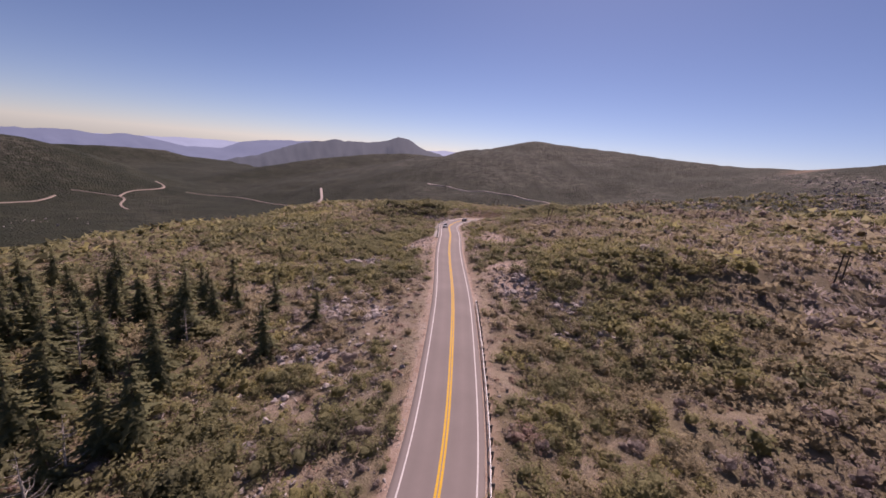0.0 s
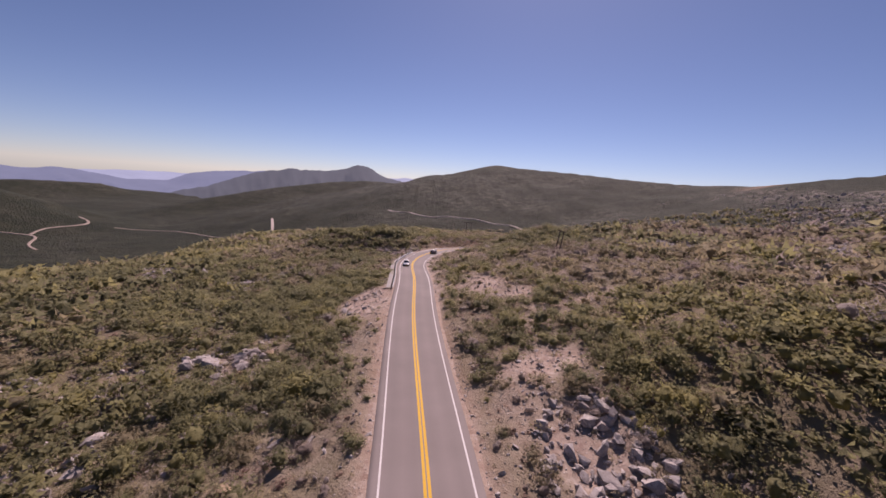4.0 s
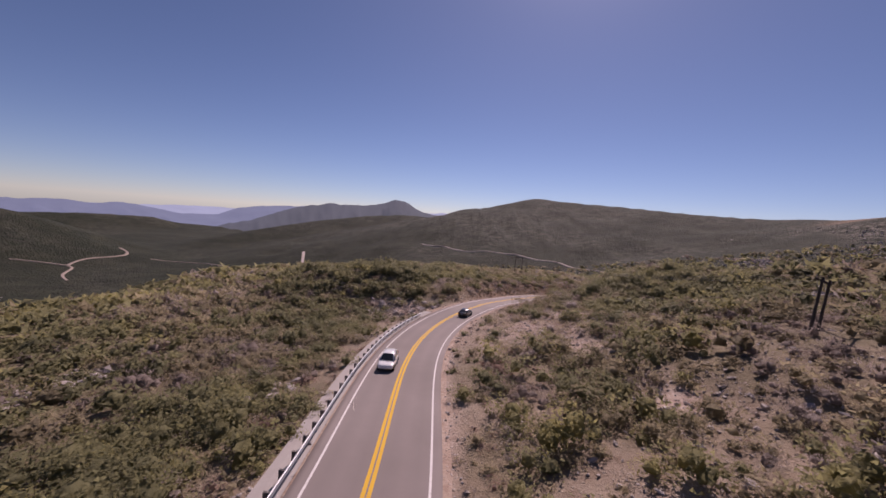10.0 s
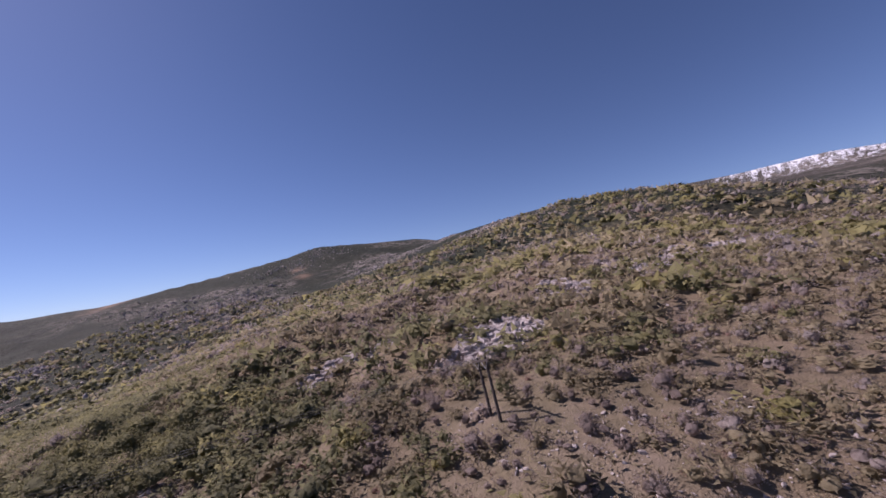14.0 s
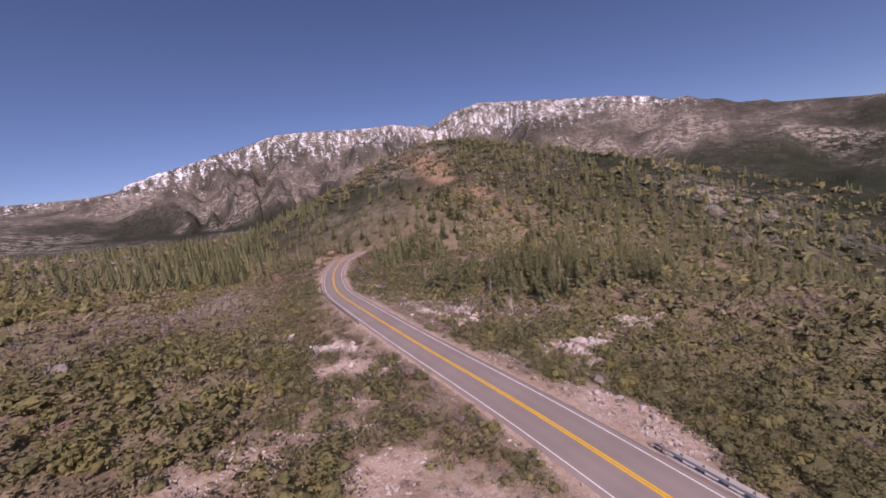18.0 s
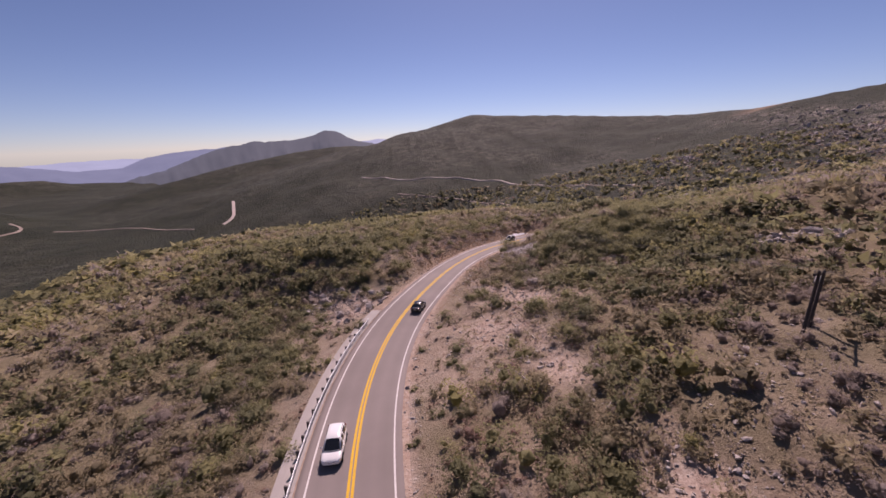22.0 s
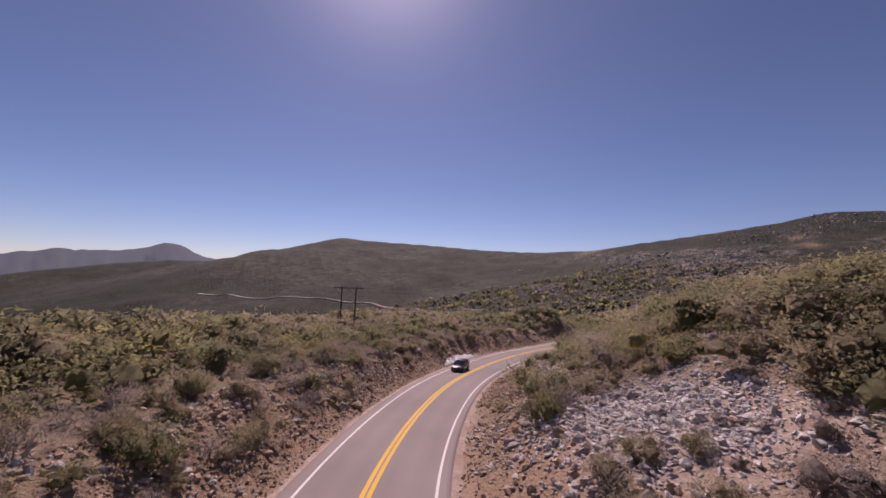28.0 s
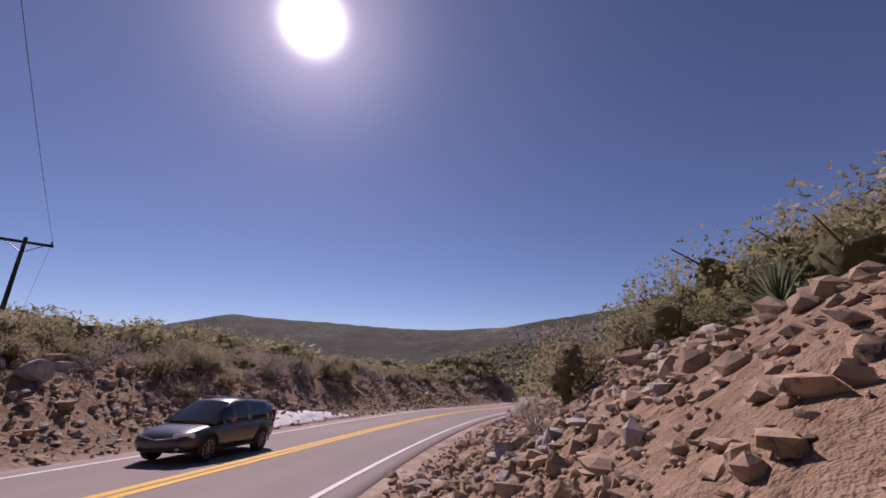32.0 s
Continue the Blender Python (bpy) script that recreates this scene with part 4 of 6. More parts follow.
# ---- single shrubs beside the low stretch ----
def shrub_meshes(seed, kind):
    rng = np.random.default_rng(seed)
    subs = clumps(rng, 8)
    spiky, lift, count, size = {"green": (0.0, 0.1, 2000, 0.036), "olive": (0.25, 0.4, 2000, 0.035), "dry": (0.85, 0.9, 900, 0.042), "rust": (0.5, 0.6, 600, 0.044)}[kind]
    tri, nrm = leaf_cloud(rng, count, size, subs, spiky, lift, 0.3)
    v, f, nr = joined(tri, core_dome(rng, subs, 7, 4, 0.36) if kind in ("green", "olive") else None, nrm)
    bm = bmesh.new()
    for a, b, c, r in subs:
        m = Vector((a * 0.45, b * 0.45, c * 0.45))
        rod(bm, (a * 0.05, b * 0.05, -0.06), m, 0.035, 0.022, 5)
        for _ in range(3 if kind == "dry" else 1):
            tip = Vector((a, b, c)) + Vector(np.clip(rng.normal(size=3), -0.9, 0.9).tolist()) * r * 0.7
            tip.z = abs(tip.z)
            rod(bm, m, tip, 0.020, 0.006, 4)
    st = bpy.data.meshes.new("stem")
    bm.to_mesh(st)
    bm.free()
    st.materials.append(BARK if kind != "dry" else DEADWOOD)
    fo = bpy.data.meshes.new("foliage")
    fo.from_pydata(v.tolist(), [], f.tolist())
    fo.attributes.new("tint", "FLOAT", "POINT").data.foreach_set("value", np.full(len(v), rng.uniform(0.3, 0.7), np.float32))
    fo.attributes.new("custom_normal", "FLOAT_VECTOR", "POINT").data.foreach_set("vector", nr.astype(np.float32).ravel())
    fo.polygons.foreach_set("use_smooth", np.ones(len(f), bool))
    fo.materials.append(KINDS[kind][0])
    return fo, st


SHRUB_LABEL = {"green": "dense green chaparral shrub on the road bank", "olive": "olive-brown scrub bush with woody stems on the bank", "dry": "leafless grey-brown bush with bare twigs", "rust": "low rust-coloured buckwheat tuft on gravel"}
shrub_stock = {k: [shrub_meshes(900 + 13 * j + len(k), k) for j in range(4)] for k in KINDS}


def shrub(kind, x, y, size, rng, z=None):
    top = new({"green": "shrub", "olive": "shrub", "dry": "bare_bush", "rust": "buckwheat_tuft"}[kind])
    fo, st = shrub_stock[kind][rng.integers(0, 4)]
    for nm, me in (("foliage", fo), ("stem", st)):
        o = new(nm, me)
        o.parent = top
    zz = float(sampled(np.array([x]), np.array([y]))[0]) if z is None else z
    top.matrix_basis = Matrix.Translation((x, y, zz - 0.04)) @ pose(0, 0, 0, 0, 0, rng.uniform(0, 360)) @ Matrix.Diagonal((size, size, size * rng.uniform(0.85, 1.25), 1))
    return tagged(top, SHRUB_LABEL[kind], "shrub", "brush on the road banks")


rng = np.random.default_rng(77)
sx, sy = spread(rng, -30, 90, 190, 305, 1.9)
dist, dd, aa = path_range(sx, sy)
ok = near_strip(sx, sy, dd, aa) & (dist > 6.3)
count = 0
for x, y, d, al in zip(sx[ok], sy[ok], dd[ok], aa[ok]):
    bank = abs(d) < ((13.0 if d > 0 else 9.0) if al > 250 else 9.5 if d > 0 else 6.8)
    c = float(cover_at(np.array([x]), np.array([y]), np.array([d]), np.array([al]))[0])
    if rng.uniform() > (0.26 if bank else 0.62 + 0.4 * c + (0.25 if d < 0 else 0.0)) or count >= 560:
        continue
    u = rng.uniform()
    kind = ("rust" if u < 0.4 else "dry" if u < 0.75 else "olive") if bank else ("green" if u < (0.3 if d > 0 else 0.16) else "olive" if u < (0.62 if d > 0 else 0.42) else "dry" if u < 0.86 else "rust")
    if math.hypot(x - 30.5, y - 255.8) < 5.5 or math.hypot(x - 24.5, y - 232.5) < 4.5 or min(math.hypot(x - 34.7, y - 251.9), math.hypot(x - 39.2, y - 257.5), math.hypot(x - 37, y - 257.2)) < 2.0:
        continue
    size = {"green": 1.55, "olive": 1.4, "dry": 1.15, "rust": 0.6}[kind] * rng.lognormal(0, 0.25) * (0.6 if bank else 1.0 + (0.35 if d > 0 and al > 240 else 0.0))
    shrub(kind, float(x), float(y), float(size), rng)
    count += 1


# brush crowning the outer bank
rng = np.random.default_rng(78)
for al in np.arange(250, 296, 0.85):
    sq = float(np.interp(al + rng.uniform(-0.4, 0.4), QY, QS))
    off = -rng.uniform(8.6, 13.5)
    x = float(np.interp(sq, QS, QX) + off * np.interp(sq, QS, RT[:, 1]))
    y = float(np.interp(sq, QS, QY) - off * np.interp(sq, QS, RT[:, 0]))
    kind = ("olive", "dry", "olive", "dry", "green")[rng.integers(0, 5)]
    shrub(kind, x, y, float(rng.uniform(1.1, 1.9)), rng)

# the thicket above the last bend
rng = np.random.default_rng(79)
for kind, x, y, size in (("olive", 38.4, 261.6, 1.7), ("green", 40.6, 259.6, 2.0), ("green", 37.4, 250.6, 2.0), ("olive", 40.2, 253.6, 2.1), ("green", 41.4, 263.6, 1.9), ("olive", 43.0, 256.8, 2.2), ("dry", 34.6, 248.4, 1.5), ("green", 34.8, 244.8, 1.7), ("olive", 38.6, 247.0, 1.9), ("green", 44.4, 266.4, 1.9), ("dry", 36.6, 261.0, 0.9), ("dry", 37.6, 253.6, 1.3)):
    shrub(kind, x, y, size, rng)

# ---- stones ----
def rock_template(seed, rough=0.32, sub=1, low=0.28, high=0.66):
    bm = bmesh.new()
    bmesh.ops.create_icosphere(bm, subdivisions=sub, radius=1.0)
    r = random.Random(seed)
    planes = [(Vector((r.gauss(0, 1), r.gauss(0, 1), r.gauss(0, 1))).normalized(), r.uniform(low, high)) for _ in range(10)]
    for v in bm.verts:
        for n, k in planes:
            over = v.co.dot(n) - k
            if over > 0:
                v.co -= n * over
        v.co *= 1 + r.uniform(-rough, rough) * 0.35
        v.co.z *= 0.72
    bm.verts.ensure_lookup_table()
    vs, fs = np.array([v.co[:] for v in bm.verts]), np.array([[v.index for v in f.verts] for f in bm.faces])
    bm.free()
    return vs, fs


ROCKS = [rock_template(300 + k, 0.55, 1) for k in range(10)]
SLABS = [rock_template(380 + k, 0.12, 2) for k in range(1)] + [rock_template(320 + k, 0.7, 1, 0.36, 0.75) for k in range(9)]
CHIPS = [rock_template(440 + k, 0.75, 1, 0.5, 0.9) for k in range(12)]
BLOCKS = [rock_template(360 + k, 0.06, 2) for k in range(8)]


def stones(name, x, y, size, mat, label, seed, sink=0.28, stock=None):
    rng = np.random.default_rng(seed)
    z = sampled(x, y)
    vs, fs, base = [], [], 0
    stock = stock or ROCKS
    which = rng.integers(0, len(stock), len(x))
    for k, (v, f) in enumerate(stock):
        m = which == k
        n = m.sum()
        if not n:
            continue
        a, b = rng.uniform(0, 6.28, n)[:, None], rng.uniform(-0.5, 0.5, n)[:, None]
        st = rng.uniform(0.5, 1.5, (n, 3)) * size[m][:, None]
        p = v[None] * st[:, None, :]
        px, pz = p[..., 0] * np.cos(b) - p[..., 2] * np.sin(b), p[..., 0] * np.sin(b) + p[..., 2] * np.cos(b)
        q = np.stack([px * np.cos(a) - p[..., 1] * np.sin(a) + x[m][:, None], px * np.sin(a) + p[..., 1] * np.cos(a) + y[m][:, None], pz + z[m][:, None] + size[m][:, None] * (0.5 - sink)], -1)
        vs.append(q.reshape(-1, 3))
        fs.append((f[None] + (np.arange(n) * len(v))[:, None, None] + base).reshape(-1, 3))
        base += n * len(v)
    return tagged(mesh_object(name, np.concatenate(vs), np.concatenate(fs), mat), label, "rocks", kind="stuff")


rng = np.random.default_rng(5)
px, py, ps = [], [], []
for cx, cy, rx, ry, amount in PATCHES:
    n = int(rx * ry * amount * (11.0 if cx > 50 else 7.5 if (cx, cy, rx, ry, amount) in ROCK_BANDS else 2.5 if cx < -15 else 7.0))
    a, r = rng.uniform(0, 2 * math.pi, n), np.sqrt(rng.uniform(0, 1, n))
    px.append(cx + rx * 1.1 * r * np.cos(a))
    py.append(cy + ry * 1.1 * r * np.sin(a))
    ps.append(np.clip(rng.lognormal(-1.25, 0.6, n), 0.10, 0.8) * (1.35 if cx > 50 else 1.2 if (cx, cy, rx, ry, amount) in ROCK_BANDS else 1.0 if cx < -15 else 0.42))
px, py, ps = np.concatenate(px), np.concatenate(py), np.concatenate(ps)
keep = path_range(px, py)[0] > 6.2
stones("stones", px[keep], py[keep], ps[keep], ROCK_PALE, "pale broken granite lying between the brush", 21, 0.28, SLABS)
sx, sy = spread(rng, -110, 140, -40, 320, 2.6)
dist, dd, aa = path_range(sx, sy)
keep = (dist > 5.4) & (rng.uniform(0, 1, len(sx)) < 0.35 * (1 - cover_at(sx, sy, dd, aa)) + 0.05)
stones("stones", sx[keep], sy[keep], np.clip(rng.lognormal(-1.6, 0.5, keep.sum()), 0.07, 0.6), ROCK_PALE, "scattered pale stones on dry soil", 22)
# gravel along the road's edges
n = 3800
ca, cd = rng.uniform(-40, 235, n), (4.35 + 2.2 * rng.uniform(0, 1, n) ** 1.6) * rng.choice([-1, 1], n)
cs = np.interp(ca, QY, QS)
stones("gravel", np.interp(cs, QS, QX) + cd * np.interp(cs, QS, RT[:, 1]), np.interp(cs, QS, QY) - cd * np.interp(cs, QS, RT[:, 0]), np.clip(rng.lognormal(-2.5, 0.55, n), 0.04, 0.32), ROCK_PALE, "pale broken stones along the road edge", 27, 0.25)
# rubble of the road cuts
n = 9000
ca, cd = rng.uniform(210, 296, n), (4.5 + 8.5 * rng.uniform(0, 1, n) ** 1.4) * rng.choice([-1, 1], n)
cs = np.interp(ca, QY, QS)
rx_ = np.interp(cs, QS, QX) + cd * np.interp(cs, QS, RT[:, 1])
ry_ = np.interp(cs, QS, QY) - cd * np.interp(cs, QS, RT[:, 0])
sz = np.clip(rng.lognormal(-2.5, 0.65, n), 0.035, 0.28) * (0.6 + 0.5 * smooth(np.abs(cd), 4.6, 7.5))
near = np.hypot(rx_ - 30.5, ry_ - 255.8)
sz = np.where(near < 6, np.minimum(sz, 0.025 + 0.018 * near), sz)
sz = np.where(np.abs(cd) < 5.4, np.minimum(sz, 0.1), sz)
stones("rubble", rx_, ry_, sz, ROCK_TAN, "tan rubble fallen from the road cut", 23, 0.2, CHIPS)
# the scree of the outer bank
n = 10500
ca, cd = rng.uniform(224, 300, n), -(4.7 + 6.6 * rng.uniform(0, 1, n) ** 1.15)
cs = np.interp(ca, QY, QS)
rx_ = np.interp(cs, QS, QX) + cd * np.interp(cs, QS, RT[:, 1])
ry_ = np.interp(cs, QS, QY) - cd * np.interp(cs, QS, RT[:, 0])
keep = rng.uniform(0, 1, n) < 0.35 + 0.75 * smooth(fbm(rx_, ry_, 7, 3, 83), -0.25, 0.2)
sz = np.clip(rng.lognormal(-2.45, 0.55, n), 0.04, 0.34) * (0.55 + 0.55 * smooth(-cd, 4.8, 7))
half = rng.uniform(0, 1, n) < 0.62
n_in = 7000
ia, idd = rng.uniform(238, 300, n_in), 4.8 + 10 * rng.uniform(0, 1, n_in) ** 1.1
isq = np.interp(ia, QY, QS)
ix = np.interp(isq, QS, QX) + idd * np.interp(isq, QS, RT[:, 1])
iy = np.interp(isq, QS, QY) - idd * np.interp(isq, QS, RT[:, 0])
ik = (rng.uniform(0, 1, n_in) < 0.25 + 0.85 * smooth(fbm(ix, iy, 8, 3, 86), -0.2, 0.25)) & (np.hypot(ix - 30.5, iy - 255.8) > 5.0)
isz = np.clip(rng.lognormal(-2.35, 0.6, n_in), 0.04, 0.42) * (0.55 + 0.6 * smooth(idd, 4.8, 8))
isz = np.where((idd < 16) & (ia > 244) & (ia < 282), np.minimum(isz, 0.08 + 0.02 * np.hypot(ix - 30.5, iy - 255.8)), isz)
pale = fbm(ix, iy, 12, 2, 87) + 0.3 * rng.normal(size=n_in) > 0.05
stones("rubble", ix[ik & pale], iy[ik & pale], isz[ik & pale], ROCK_PALE, "pale grey broken rock on the inner bank", 33, 0.18, CHIPS)
stones("rubble", ix[ik & ~pale], iy[ik & ~pale], isz[ik & ~pale], ROCK_TAN, "orange-tan broken rock on the inner bank", 34, 0.18, CHIPS)
stones("rubble", rx_[keep & half], ry_[keep & half], sz[keep & half], ROCK_TAN, "brown broken rock piled on the cut bank", 31, 0.15, CHIPS)
stones("rubble", rx_[keep & ~half], ry_[keep & ~half], sz[keep & ~half], ROCK_PALE, "pale pinkish broken rock on the cut bank", 32, 0.15, CHIPS)
n = 9000
na, nr = rng.uniform(0, 6.283, n), 10.5 * np.sqrt(rng.uniform(0.01, 1, n))
fx, fy = 31.5 + nr * np.cos(na), 256.3 + nr * np.sin(na)
dist, dd, aa = path_range(fx, fy)
keep = (dd > 4.3) & (dd < 12.5)
stones("rubble", fx[keep], fy[keep], np.clip(rng.lognormal(-3.1, 0.65, keep.sum()), 0.012, 0.20), ROCK_TAN, "fine tan gravel on the road cut", 28, 0.25, CHIPS)
n = 600
ca, cd = rng.uniform(214, 290, n), rng.uniform(5.6, 14, n) * rng.choice([-1, 1], n)
cd = np.where((cd > 0) & (np.abs(ca - 259) < 6) & (cd < 9.5), 10.5 + 3 * rng.uniform(0, 1, n), cd)
cs = np.interp(ca, QY, QS)
stones("rubble", np.interp(cs, QS, QX) + cd * np.interp(cs, QS, RT[:, 1]), np.interp(cs, QS, QY) - cd * np.interp(cs, QS, RT[:, 0]), np.clip(rng.lognormal(-1.9, 0.45, n), 0.08, 0.42), ROCK_PALE, "pale blocks in the road cut", 24, 0.3, BLOCKS)

n = 5600
fx, fy = 25.0 + rng.normal(size=n) * 2.9, 232 + rng.normal(size=n) * 4.0
dist = path_range(fx, fy)[0]
keep = dist > 8.5
stones("broken_rock", fx[keep], fy[keep], np.clip(rng.lognormal(-2.3, 0.5, keep.sum()), 0.05, 0.30), ROCK_WHITE, "field of freshly broken white granite above the road", 26, 0.3, SLABS)

# broken rock of the inner bank
n = 1900
ca, cd = rng.uniform(232, 262, n), 7.6 + 8.5 * rng.uniform(0, 1, n)
cs = np.interp(ca, QY, QS)
rx_ = np.interp(cs, QS, QX) + cd * np.interp(cs, QS, RT[:, 1])
ry_ = np.interp(cs, QS, QY) - cd * np.interp(cs, QS, RT[:, 0])
keep = (fbm(rx_, ry_, 9, 3, 89) + 0.035 * (cd - 10) > -0.12) & (np.hypot(rx_ - 30.1, ry_ - 255.3) > 4.5)
stones("broken_rock", rx_[keep], ry_[keep], np.clip(rng.lognormal(-1.95, 0.5, keep.sum()), 0.07, 0.42), ROCK_PALE, "pale pinkish-grey broken rock above the road cut", 36, 0.22, SLABS)

boulder_meshes = []
for k in range(6):
    v, f = rock_template(400 + k, 0.25, 3)
    me = bpy.data.meshes.new("boulder")
    me.from_pydata(v.tolist(), [], f.tolist())
    me.shade_flat()
    me.materials.append(ROCK_PALE if k < 4 else ROCK_TAN)
    boulder_meshes.append(me)


def boulder(x, y, size, k, turn, stretch=(1, 1, 1), label="large pale granite boulder half sunk in soil"):
    ob = new("boulder", boulder_meshes[k % 6])
    ob.matrix_basis = Matrix.Translation((x, y, ground_sheet(x, y) + size * 0.28)) @ pose(0, 0, 0, turn * 0.1, 8, turn) @ Matrix.Diagonal((size * stretch[0], size * stretch[1], size * stretch[2], 1))
    return tagged(ob, label, "boulder", "boulders")


def ground_sheet(x, y):
    return float(sampled(np.array([x]), np.array([y]))[0])


# the cluster below the road, then single ones along the way
for k, (x, y, s) in enumerate(((-30, 101, 2.0), (-27.5, 103.5, 1.3), (-33, 100.7, 1.2), (-34.5, 103, 1.0), (-26, 99, 0.9), (-24, 104.5, 1.0), (-30.5, 105, 1.1), (-37, 99, 1.2), (-22, 101.5, 0.7), (-35, 95, 0.9), (-28, 74, 1.3), (-25.5, 71, 1.0), (-21, 68.5, 1.2), (-18.5, 70.5, 0.8), (-58, 97, 1.5), (-56, 99.5, 1.1), (-61, 95, 1.2), (-17.5, 78.6, 1.0), (-9.3, 48.1, 0.7), (-66.8, 164.6, 1.9), (-51.2, 154.3, 1.2), (-54.2, 151.9, 1.3), (-48.5, 156.8, 1.1), (-45.5, 157.6, 0.9), (12.2, 85, 1.1), (14, 82.5, 0.9), (20.4, 72.9, 1.3), (17.8, 69.5, 1.0), (23, 70, 0.8), (8.1, 134.2, 0.7), (-10.2, 201.4, 1.3), (-12.5, 202.3, 0.9), (-8.4, 203.2, 0.8), (-15.6, 201.6, 1.1), (-18.5, 203.2, 1.0), (12.9, 251.0, 0.75), (38.6, 211, 1.0))):
    boulder(x, y, s, k, 47 * k % 360, (1, 0.75 + 0.05 * (k % 6), 0.7 + 0.06 * (k % 5)))
for k, (x, y, s) in enumerate(((27.2, 274.5, 0.8), (24.9, 274.8, 1.0), (22.5, 271.5, 0.7), (20.5, 268, 0.9))):
    boulder(x, y, s, k + 2, 61 * k % 360, (1, 0.8, 0.8), "tan boulder lying in the road cut")

# outcrops on the far hillsides
rng = np.random.default_rng(66)
n = 16000
ba, br = np.radians(rng.uniform(30, 118, n)), rng.uniform(260, 1150, n)
fx, fy = 5 + br * np.sin(ba), 150 + br * np.cos(ba)
keep = rng.uniform(0, 1, n) < 0.9 * smooth(fbm(fx, fy, 150, 4, 61), 0.02, 0.4) * smooth(np.degrees(ba), 30, 48)
hx_ = np.concatenate([428 + rng.normal(size=110) * 14, 480 + rng.normal(size=160) * 40, 585 + rng.normal(size=220) * 60])
hy_ = np.concatenate([751 + rng.normal(size=110) * 24, 545 + rng.normal(size=160) * 30, 655 + rng.normal(size=220) * 40])
for gx, gy, sd, gn in ((438, 758, 20, 220), (600, 690, 60, 420), (690, 635, 45, 320), (980, 700, 55, 260), (1180, 670, 65, 320), (680, 790, 38, 160)):
    hx_ = np.append(hx_, gx + rng.normal(size=gn) * sd)
    hy_ = np.append(hy_, gy + rng.normal(size=gn) * sd * 0.8)
kx, ky = np.radians(rng.uniform(-90, -52, 2600)), rng.uniform(330, 900, 2600)
cx_, cy_ = 5 + ky * np.sin(kx), 150 + ky * np.cos(kx)
ck = rng.uniform(0, 1, 2600) < 0.35 * smooth(fbm(cx_, cy_, 120, 4, 64), 0.0, 0.35)
fx, fy = np.concatenate([fx[keep], hx_, cx_[ck]]), np.concatenate([fy[keep], hy_, cy_[ck]])
stones("outcrop", fx, fy, np.clip(rng.lognormal(0.55, 0.45, len(fx)), 0.8, 5.0), ROCK_PALE, "pale granite outcrops scattered over the far hillsides", 25, 0.25)


# ---- conifers ----
def conifer_meshes(seed, tall, dead=False):
    rng = np.random.default_rng(seed)
    bm = bmesh.new()
    rod(bm, (0, 0, -0.3), (rng.normal() * 0.15, rng.normal() * 0.15, tall * 0.55), 0.018 * tall, 0.011 * tall, 8)
    rod(bm, (0, 0, tall * 0.5), (0, 0, tall), 0.011 * tall, 0.015, 6)
    if dead:
        for _ in range(26):
            h, a = rng.uniform(0.2, 0.95) * tall, rng.uniform(0, 6.28)
            L = (1 - h / tall) * tall * 0.30 + 0.3
            mid = Vector((math.cos(a) * L * 0.6, math.sin(a) * L * 0.6, h + L * 0.1))
            rod(bm, (0, 0, h), mid, 0.035, 0.022, 4)
            rod(bm, mid, mid + Vector((math.cos(a + 0.5) * L * 0.5, math.sin(a + 0.5) * L * 0.5, L * 0.25)), 0.02, 0.006, 4)
    tr = bpy.data.meshes.new("trunk")
    bm.to_mesh(tr)
    bm.free()
    tr.materials.append(DEADWOOD if dead else BARK)
    if dead:
        return tr, None
    tri = []
    whorls = int(tall * 2.3)
    for k in range(whorls):
        h = tall * (0.12 + 0.88 * k / whorls)
        reach = (1 - h / tall) ** 0.8 * tall * 0.30 + 0.2
        for j in range(rng.integers(5, 8)):
            if rng.uniform() < 0.10:
                continue
            a = rng.uniform(0, 6.28)
            L = reach * rng.uniform(0.6, 1.2)
            d = np.array([math.cos(a), math.sin(a), -0.28 + rng.normal() * 0.12])
            side = np.array([-math.sin(a), math.cos(a), 0])
            base = np.array([0, 0, h + rng.normal() * 0.12])
            for m in range(4):
                f = (m + 0.5) / 4
                w = L * 0.30 * (1.15 - f)
                p = base + d * L * f
                lift = np.array([0, 0, rng.normal() * 0.10])
                for sgn in (-1, 1):
                    tri.append((p - d * L * 0.10, p + side * sgn * w + d * L * 0.06 + lift - np.array([0, 0, 0.22 * w]), p + d * L * 0.24))
    tri = np.array(tri)
    down = np.cross(tri[:, 1] - tri[:, 0], tri[:, 2] - tri[:, 0])[:, 2] < 0
    tri[down] = tri[down][:, [0, 2, 1]]
    v = tri.reshape(-1, 3)
    cr = bpy.data.meshes.new("crown")
    cr.from_pydata(v.tolist(), [], np.arange(len(v)).reshape(-1, 3).tolist())
    cr.attributes.new("tint", "FLOAT", "POINT").data.foreach_set("value", np.clip(0.35 + 0.25 * rng.normal(size=len(v)), 0, 1).astype(np.float32))
    nr = v * np.array([1.0, 1.0, 0.0])
    nr = nr / (np.linalg.norm(nr, axis=1)[:, None] + 0.05) * 0.75 + np.array([0, 0, 0.6]) + rng.normal(size=v.shape) * 0.2
    nr /= np.linalg.norm(nr, axis=1)[:, None]
    cr.attributes.new("custom_normal", "FLOAT_VECTOR", "POINT").data.foreach_set("vector", nr.astype(np.float32).ravel())
    cr.polygons.foreach_set("use_smooth", np.ones(len(v) // 3, bool))
    cr.materials.append(NEEDLES)
    return tr, cr


